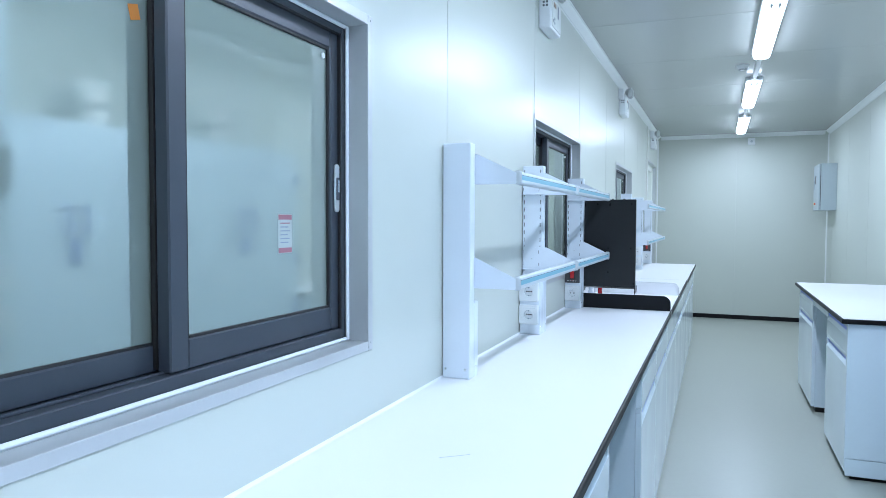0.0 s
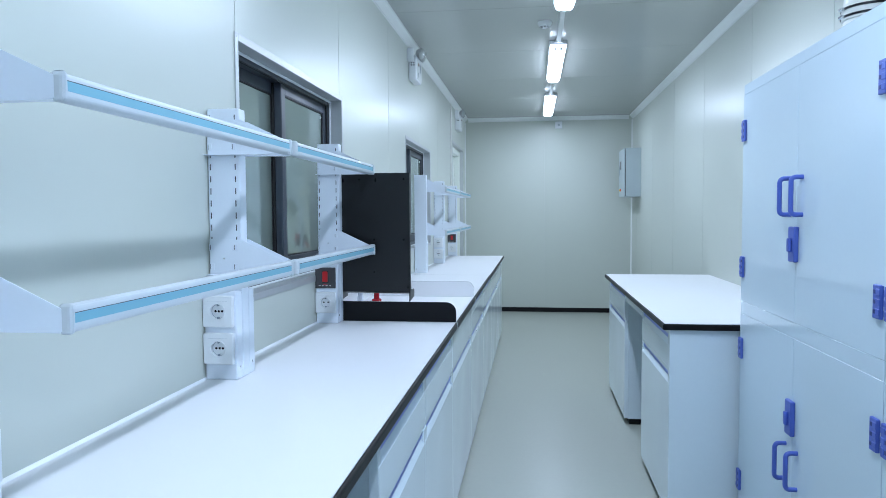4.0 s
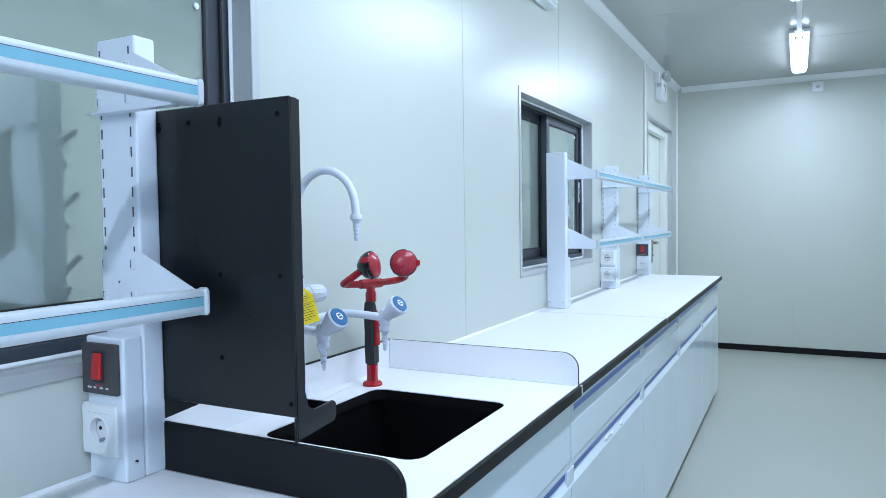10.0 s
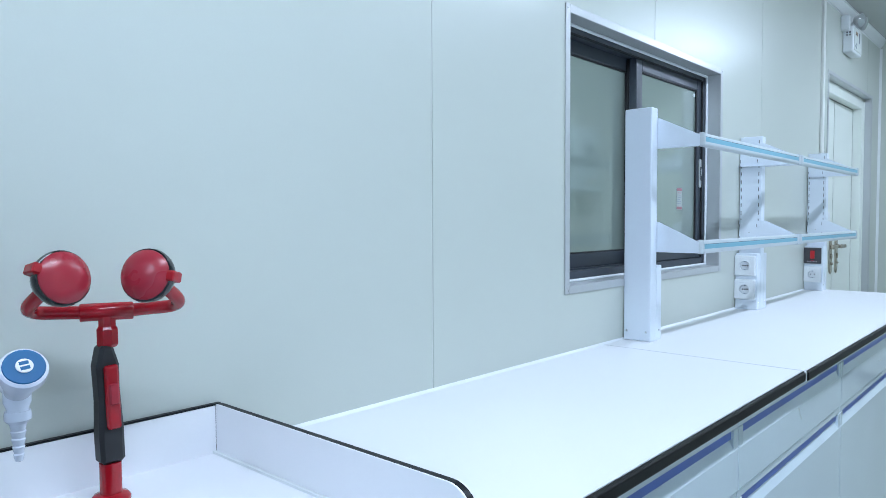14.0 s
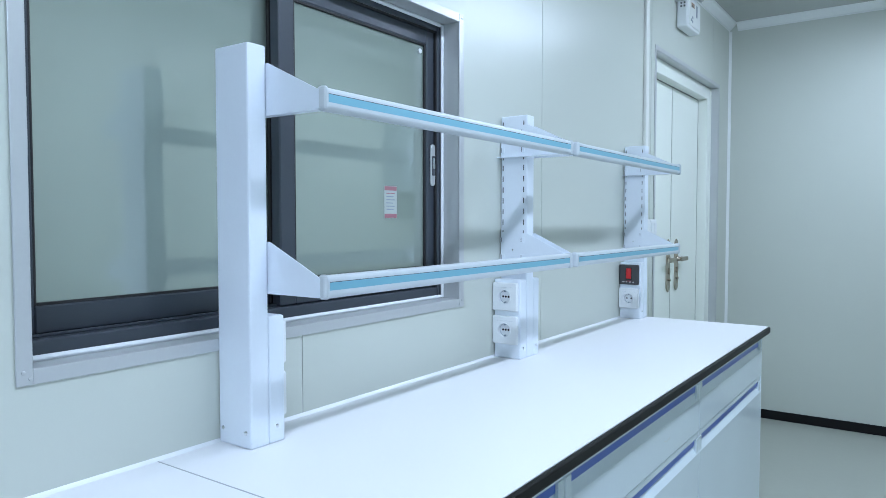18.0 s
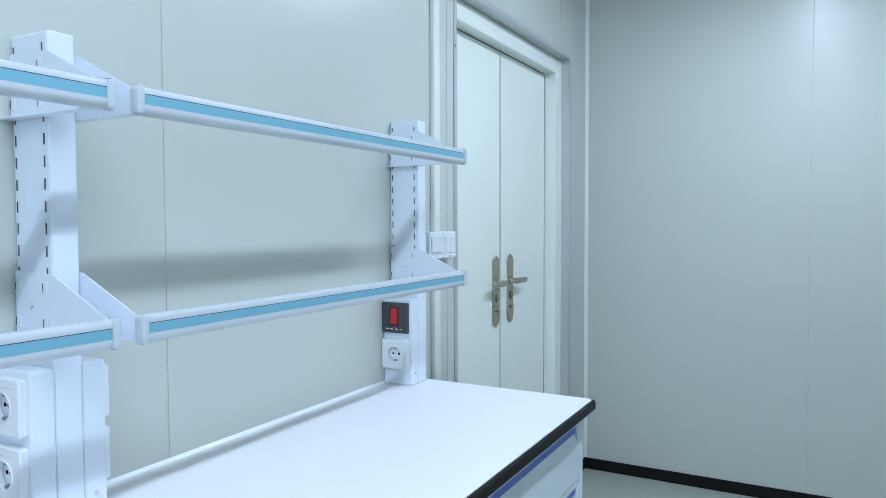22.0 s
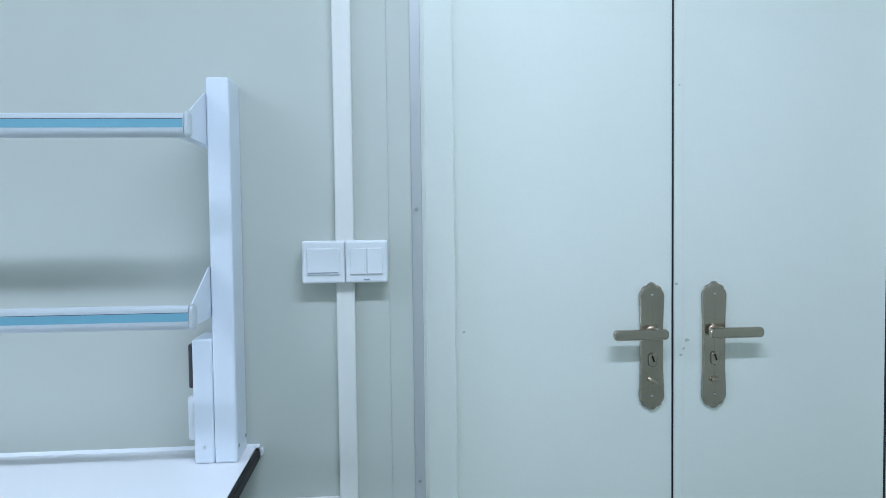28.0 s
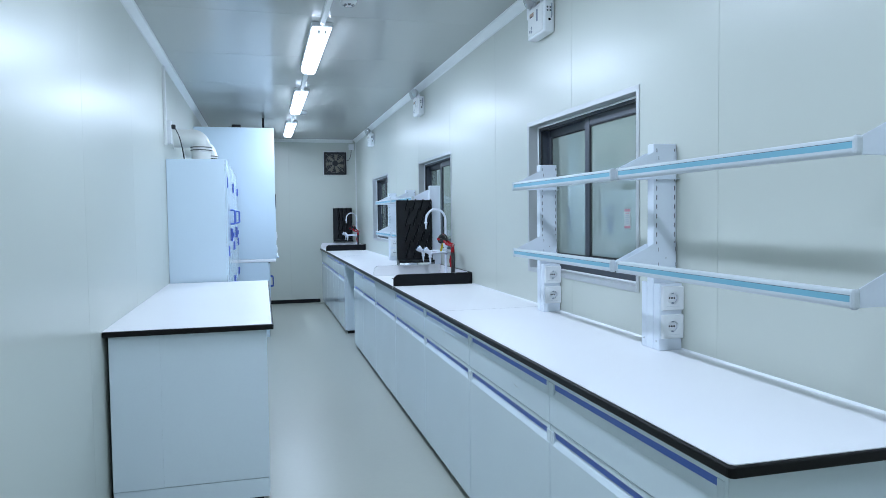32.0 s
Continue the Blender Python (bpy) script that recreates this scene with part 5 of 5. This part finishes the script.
        for k in range(7):
            w = (0.017, 0.019, 0.014, 0.018, 0.015, 0.018, 0.010)[k]
            part("print_bar", turned(box(-0.019, -0.019 + 2 * w, -0.0011, -0.0007, 0.004 - k * 0.0072, 0.0056 - k * 0.0072), tm), M_INK, tg)
            if k < 3:
                part("print_bar", turned(box(-0.014, -0.016 + 1.6 * w, -0.0011, -0.0007, 0.029 - k * 0.0062, 0.0302 - k * 0.0062), tm), M_INK, tg)
        part("fold_line", turned(box(-0.0258, 0.0258, -0.0011, -0.0007, 0.0095, 0.0107), tm), M_TAGLINE, tg)
        part("eyelet", turned(rod((0, -0.0006, 0.040), 0.0050, -0.0007, "y", seg=16), tm), M_TRIM, tg, "pale reinforced eyelet")
        part("cord", turned(tube([(0, -0.001, 0.040), (-0.005, 0.014, 0.058), (-0.014, 0.032, 0.060)], 0.0011, 6), tm), M_INK, tg)

    e = thing("eye_wash", (0.085, y0 + 0.680, TOP), "red twin-head emergency eye wash with black grip beside the tap", "eye wash", "eye washes")
    part("base", lathe([(0.026, 0), (0.026, 0.005), (0.022, 0.010), (0.0145, 0.012), (0.0145, 0.055), (0, 0.055)], 22), M_RED, e, smooth=True)
    lean = Matrix.Translation((0, 0, 0.055)) @ Matrix.Rotation(radians(2), 4, "X")
    part("grip", turned(prism([(-0.016, 0.0), (0.017, 0.0), (0.0175, 0.05), (0.015, 0.105), (0.016, 0.138), (0.008, 0.168), (-0.008, 0.168), (-0.015, 0.138), (-0.014, 0.09), (-0.0165, 0.04)], "x", -0.014, 0.014, 0.005), lean), M_GRIP, e, "black rubber grip")
    lv = part("squeeze_lever", turned(box(0.012, 0.022, -0.008, 0.011, 0.050, 0.140, 0.004, 2), lean), M_RED, e, "red squeeze lever")
    part("lever_catch", turned(box(0.021, 0.026, -0.005, 0.008, 0.085, 0.115, 0.002), lean), M_REDCAP, lv)
    part("coupling", lathe([(0.0, 0.218), (0.012, 0.218), (0.0145, 0.222), (0.0145, 0.243), (0.0118, 0.247), (0.0118, 0.268), (0.0, 0.268)], 8), M_RED, e)
    turn = Matrix.Rotation(radians(-22), 4, "Z")
    bar = rounded([(0.058, -0.070, 0.306), (0.030, -0.094, 0.280), (0.0, -0.088, 0.270), (0.0, 0.0, 0.266), (0.0, 0.088, 0.270), (0.030, 0.094, 0.280), (0.058, 0.070, 0.306)], 0.030)
    part("cross_bar", turned(tube(bar, 0.0092, 14), turn), M_RED, e, smooth=True)
    part("tee", turned(rod((0.0, -0.034, 0.267), 0.0125, 0.068, "y", seg=18, bev=0.002), turn), M_RED, e, smooth=True)
    for s in (-1, 1):
        d = Vector((math.cos(radians(33)), -s * math.sin(radians(33)), 0.22)).normalized()
        hm = turn @ Matrix.Translation((0.074, s * 0.052, 0.320)) @ Vector((0, 0, 1)).rotation_difference(d).to_matrix().to_4x4()
        hd = part("spray_head", lathe([(0.0, -0.030), (0.014, -0.030), (0.029, -0.016), (0.0350, -0.003), (0.0362, 0.004), (0.0354, 0.009), (0.0338, 0.010), (0.0, 0.010)], 30, None, hm), M_HEADBLACK, e, "black spray head with red dust cap", smooth=True)
        part("dust_cap", lathe([(0.0334, 0.0102), (0.0330, 0.0125), (0.027, 0.0175), (0.014, 0.0205), (0.0, 0.0215)], 30, None, hm), M_REDCAP, hd, "red dust cap", smooth=True)
        part("cap_hinge", turned(box(-0.007, 0.007, 0.030, 0.042, -0.008, 0.0145, 0.002), hm @ Matrix.Rotation(radians(-35 if s > 0 else 190), 4, "Z")), M_RED, hd)


sink_station(3.996, True)
sink_station(SINK_B, False)


# ---- polypropylene storage cabinets ----
def pp_cabinet(y0, y1):
    x0, x1, top = 1.720, W - 0.002, 1.800
    t = thing("storage_cabinet", ((x0 + x1) / 2, (y0 + y1) / 2, 0), "tall white polypropylene chemical cabinet with blue hinges and handles", "cabinet", "chemical storage cabinets")
    cx = t.location.x
    hw = (y1 - y0) / 2 - 0.0003
    f, b = x0 - cx, x1 - cx
    part("body", box(f + 0.014, b, -hw, hw, 0.0, top, 0.003, 2), M_PP, t)
    part("rim", box(f - 0.0002, f + 0.0138, -hw, hw, top - 0.040, top, 0.002), M_PP, t)
    part("mid_rail", box(f - 0.0002, f + 0.0138, -hw, hw, 0.9005, 0.9495, 0.001), M_PP, t)
    part("foot_rail", box(f - 0.0002, f + 0.0138, -hw, hw, 0.0, 0.095, 0.002), M_PP, t)
    for lo, hi, hz, lz, hg in ((0.950, top - 0.0405, 1.352, 1.200, (1.620, 1.087)), (0.0955, 0.900, 0.487, 0.645, (0.765, 0.234))):
        for s in (-1, 1):
            a, c = sorted((s * hw, s * 0.0006))
            d = part("door", box(f - 0.001, f + 0.013, a, c, lo, hi, 0.001), M_PP, t, "smooth white polypropylene door")
            for zz in hg:
                hgz = part("hinge", box(f - 0.011, f - 0.001, s * (hw - 0.0265) - 0.0185, s * (hw - 0.0265) + 0.0185, zz - 0.041, zz + 0.041, 0.003, 2), M_PPBLUE, d, "blue plastic hinge")
                for k in (-0.024, 0.0, 0.024):
                    part("knuckle", box(f - 0.0122, f - 0.0095, s * (hw - 0.0185) - 0.010, s * (hw - 0.0185) + 0.010, zz + k - 0.0085, zz + k + 0.0085, 0.0015), M_PPBLUE, hgz)
                    # flat dark blue pad paints the shade of a small recess
                    part("recess_shade", box(f - 0.0114, f - 0.0108, s * (hw - 0.0350) - 0.0055, s * (hw - 0.0350) + 0.0055, zz + k - 0.0048, zz + k + 0.0048), M_PPSHADE, hgz)
            hy = s * 0.050
            loop = rounded([(f - 0.001, hy, hz - 0.058), (f - 0.036, hy, hz - 0.058), (f - 0.036, hy, hz + 0.058), (f - 0.001, hy, hz + 0.058)], 0.016)
            part("handle", tube(loop, 0.0075, 12), M_PPBLUE, d, "blue plastic bow handle", smooth=True)
        lt = part("latch", box(f - 0.016, f - 0.001, -0.027, 0.027, lz - 0.056, lz + 0.056, 0.004, 2), M_PPBLUE, t, "blue plastic latch plate")
        part("latch_knob", box(f - 0.027, f - 0.016, -0.010, 0.010, lz - 0.024, lz + 0.020, 0.004, 2), M_PPBLUE, lt)


pp_cabinet(1.735, 2.880)
pp_cabinet(2.883, 4.028)
def exhaust_duct(y, label):
    d = thing("exhaust_duct", (1.943, y, 1.800), label, "duct", "cabinet exhaust ducts")
    r, bend, z = 0.076, 0.064, 0.136
    part("flange", lathe([(0.095, 0.0), (0.095, 0.010), (r, 0.013), (0, 0.013)], 32), M_DUCT, d, smooth=True)
    riser = part("riser", lathe([(r, 0.013), (r, 0.100), (r + 0.005, 0.103), (r + 0.005, z + 0.012), (r, z + 0.014), (0, z + 0.014)], 32), M_DUCT, d, "cream plastic riser", smooth=True)
    for zz in (0.112, z):
        band = part("clamp_band", lathe([(r + 0.004, zz - 0.0035), (r + 0.0075, zz - 0.0035), (r + 0.0075, zz + 0.0035), (r + 0.004, zz + 0.0035)], 32), M_PEG, d, "dark steel clamp band", smooth=True)
        part("clamp_screw", box(-r - 0.016, -r - 0.004, -0.012, 0.012, zz - 0.005, zz + 0.005, 0.002), M_CHROME, band)
    part("label_plate", turned(box(-0.018, 0.018, -0.0012, 0.0, -0.022, 0.022, 0.0005), Matrix.Rotation(radians(-52), 4, "Z") @ Matrix.Translation((0.0, -r - 0.0004, 0.062))), M_DUCT, riser, "small moulded plate")
    line = [(0, 0, z)] + [(bend - bend * math.cos(radians(a)), 0, z + 0.012 + bend * math.sin(radians(a))) for a in range(0, 91, 9)] + [(W - 1.943 - 0.003, 0, z + 0.012 + bend)]
    part("elbow", tube(line, r, 32), M_DUCT, d, "cream plastic elbow into the wall", smooth=True)
    part("wall_collar", lathe([(r + 0.002, 0.0), (r + 0.018, 0.0), (r + 0.016, 0.006), (r + 0.002, 0.008)], 32, None, Matrix.Translation((W - 1.943 - 0.001, 0, z + 0.012 + bend)) @ Matrix.Rotation(radians(-90), 4, "Y")), M_DUCT, d, smooth=True)


exhaust_duct(3.50, "cream plastic exhaust duct elbow with clamp bands on the cabinet top")
exhaust_duct(2.62, "cream plastic exhaust duct elbow on the cabinet beside the fume hood")
wo = thing("wall_outlet", (W, 3.85, 2.02), "white wall outlet with black plug and cable above the cabinet", "outlet")
part("plate", box(-0.030, 0.0, -0.043, 0.043, -0.09, 0.09, 0.004, 2), M_SOCKET, wo)
part("plug", box(-0.060, -0.030, -0.018, 0.018, 0.025, 0.060, 0.006, 2), M_BLACKPLASTIC, wo)
part("cable", tube(rounded([(-0.058, 0, 0.03), (-0.085, -0.01, -0.03), (-0.10, -0.06, -0.12), (-0.11, -0.10, -0.2185)], 0.03), 0.004, 8), M_BLACKPLASTIC, wo, smooth=True)
wc = thing("wall_trunking", (W, 4.05, 1.80), "white cable trunking up the wall beside the cabinet", "trunking")
part("vertical_run", box(-0.020, -0.0005, -0.012, 0.028, 0.10, H - 1.80 - 0.055, 0.003, 2), M_TRIM, wc)

# ---- fume hood ----
FXH, FY0, FY1, FT = 1.312, 0.10, 1.700, 2.335
hood = thing("fume_hood", (1.73, 0.90, 0), "large white polypropylene fume hood with lit inside, dark panel and sockets", "fume hood")
hx, hb = FXH - 1.73, W - 0.003 - 1.73
yl, yh = FY0 - 0.90, FY1 - 0.90
part("base_cabinet", box(hx + 0.09, hb, yl + 0.01, yh - 0.004, 0.0, 0.845, 0.003, 2), M_PP, hood)
for a, b in ((yl + 0.03, -0.002), (0.002, yh - 0.03)):
    d = part("base_door", box(hx + 0.072, hx + 0.0895, a, b, 0.08, 0.83, 0.003, 2), M_PP, hood)
    part("handle", tube(rounded([(hx + 0.072, b - 0.06 if b < 0.1 else a + 0.06, 0.50), (hx + 0.034, b - 0.06 if b < 0.1 else a + 0.06, 0.50), (hx + 0.034, b - 0.06 if b < 0.1 else a + 0.06, 0.62), (hx + 0.072, b - 0.06 if b < 0.1 else a + 0.06, 0.62)], 0.016), 0.0075, 12), M_PPBLUE, d, smooth=True)
part("work_surface", box(hx + 0.01, hb, yl, yh, 0.846, 0.880, 0.004, 2), M_TOP, hood)
part("side_panel", box(hx, hb, yh - 0.020, yh, 0.881, FT, 0.003, 2), M_PP, hood)
part("side_panel", box(hx, hb, yl, yl + 0.020, 0.881, FT, 0.003, 2), M_PP, hood)
part("back_panel", box(hb - 0.02, hb, yl + 0.021, yh - 0.021, 0.881, FT, 0.002), M_PP, hood)
part("roof", box(hx, hb, yl + 0.021, yh - 0.021, FT - 0.02, FT, 0.002), M_PP, hood)
part("header", box(hx, hx + 0.02, yl + 0.111, yh - 0.111, 1.95, FT - 0.021, 0.002), M_PP, hood)
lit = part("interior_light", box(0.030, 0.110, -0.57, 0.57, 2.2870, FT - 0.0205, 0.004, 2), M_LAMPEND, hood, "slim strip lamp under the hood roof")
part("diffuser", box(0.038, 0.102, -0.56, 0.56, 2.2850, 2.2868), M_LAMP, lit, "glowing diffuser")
for a, b in ((yh - 0.110, yh - 0.0205), (yl + 0.0205, yl + 0.110)):
    part("front_column", box(hx, hx + 0.10, a, b, 0.881, FT - 0.021, 0.003, 2), M_PP, hood)
part("sash_frame", box(hx + 0.03, hx + 0.05, yl + 0.111, yh - 0.111, 1.30, 1.345, 0.004, 2), M_PP, hood)
part("sash_glass", box(hx + 0.038, hx + 0.043, yl + 0.112, yh - 0.112, 1.346, 1.949), M_CLEAR, hood)
part("airfoil", box(hx - 0.03, hx + 0.04, yl + 0.02, yh - 0.111, 0.8815, 0.900, 0.006, 2), M_PP, hood)
cp = part("control_panel", box(hx - 0.007, hx - 0.0005, yh - 0.082, yh - 0.002, 1.445, 1.602, 0.001, 2), M_BLACKPLASTIC, hood, "dark control panel")
part("screen", box(hx - 0.0078, hx - 0.007, yh - 0.079, yh - 0.005, 1.449, 1.598), M_SCREEN, cp, "grey display film")
for zz in (1.364, 1.263):
    part("blank_cap", lathe([(0.0, 0.0), (0.022, 0.0), (0.022, 0.0015), (0.020, 0.0025), (0.0, 0.003)], 24, None, Matrix.Translation((hx - 0.0002, yh - 0.040, zz)) @ Matrix.Rotation(radians(-90), 4, "Y")), M_PP, hood, smooth=True)
for zz in (1.134, 0.989):
    sk = part("socket", box(hx - 0.008, hx - 0.0003, yh - 0.080, yh + 0.002, zz - 0.047, zz + 0.047, 0.002, 2), M_SOCKET, hood, "white socket with round well")
    part("socket_ring", lathe([(0.015, 0.0), (0.022, 0.0), (0.022, 0.005), (0.0200, 0.006), (0.017, 0.005), (0.015, 0.001)], 24, None, Matrix.Translation((hx - 0.0078, yh - 0.039, zz)) @ Matrix.Rotation(radians(-90), 4, "Y")), M_SOCKET, sk, smooth=True)
fd = thing("exhaust_fan", (1.72, 1.30, FT), "small black motor unit on top of the fume hood", "fan motor")
part("case", box(-0.05, 0.05, -0.06, 0.06, 0.0, 0.075, 0.008, 2), M_BLACKPLASTIC, fd)
part("terminal", box(0.05, 0.085, -0.03, 0.03, 0.0, 0.05, 0.005), M_BLACKPLASTIC, fd)
hang = thing("duct_riser", (1.42, 0.95, FT), "dark thin rod from the hood to the ceiling", "rod")
part("rod", box(-0.012, 0.012, -0.012, 0.012, 0.0, H - FT - 0.0005, 0.002), M_PEG, hang)

# ---- wall fan on the back wall ----
fan = thing("wall_fan", (0.330, Y0, 2.175), "square black axial wall fan with wire guard", "fan")
f = 0.175
for a, b, c, d in ((-f - 0.010, f + 0.010, f + 0.001, f + 0.010), (-f - 0.010, f + 0.010, -f - 0.010, -f - 0.001), (-f - 0.010, -f - 0.001, -f - 0.001, f + 0.001), (f + 0.001, f + 0.010, -f - 0.001, f + 0.001)):
    part("flange", box(a, b, 0.0005, 0.008, c, d, 0.002), M_SOCKET, fan, "pale mounting flange")
part("shadow_plate", box(-f, f, 0.0005, 0.006, -f, f, 0.002), M_BLACKPLASTIC, fan)
for a, b, c, d in ((-f, f, f - 0.03, f), (-f, f, -f, -f + 0.03), (-f, -f + 0.03, -f + 0.03, f - 0.03), (f - 0.03, f, -f + 0.03, f - 0.03)):
    part("frame_bar", box(a, b, 0.006, 0.035, c, d, 0.004, 2), M_BLACKPLASTIC, fan)
part("shroud", lathe([(0.143, 0.0), (0.150, 0.0), (0.150, 0.022), (0.143, 0.022)], 32, None, Matrix.Translation((0, 0.0065, 0)) @ AXES["y"]), M_BLACKPLASTIC, fan, smooth=True)
part("motor", lathe([(0.045, 0.0), (0.045, 0.02), (0.040, 0.026), (0, 0.026)], 22, None, Matrix.Translation((0, 0.0065, 0)) @ AXES["y"]), M_BLACKPLASTIC, fan, smooth=True)
for k in range(7):
    a = 2 * math.pi * k / 7
    bl = turned(prism([(0.042, -0.016), (0.135, -0.040), (0.140, 0.012), (0.044, 0.018)], "y", 0.012, 0.015), Matrix.Rotation(a, 4, "Y"))
    part("blade", bl, M_FANGREY, fan)
for r in (0.06, 0.09, 0.12, 0.145):
    part("guard_ring", tube([(r * math.cos(2 * math.pi * k / 28), 0.036, r * math.sin(2 * math.pi * k / 28)) for k in range(29)], 0.0022, 6), M_GUARD, fan, smooth=True)
for k in range(4):
    a = math.pi / 4 + k * math.pi / 2
    part("guard_arm", tube([(0.04 * math.cos(a), 0.037, 0.04 * math.sin(a)), (0.20 * math.cos(a), 0.037, 0.20 * math.sin(a))], 0.003, 6), M_GUARD, fan)
fb = thing("junction_box", (0.075, Y0, 2.43), "small white junction box with a cable to the fan", "junction box")
part("case", box(-0.04, 0.04, 0.0, 0.04, -0.045, 0.045, 0.006, 2), M_SOCKET, fb)
part("cable", tube(rounded([(0.0, 0.02, -0.045), (0.01, 0.02, -0.15), (0.05, 0.02, -0.21), (0.082, 0.02, -0.20)], 0.05), 0.005, 8), M_BLACKPLASTIC, fb, smooth=True)
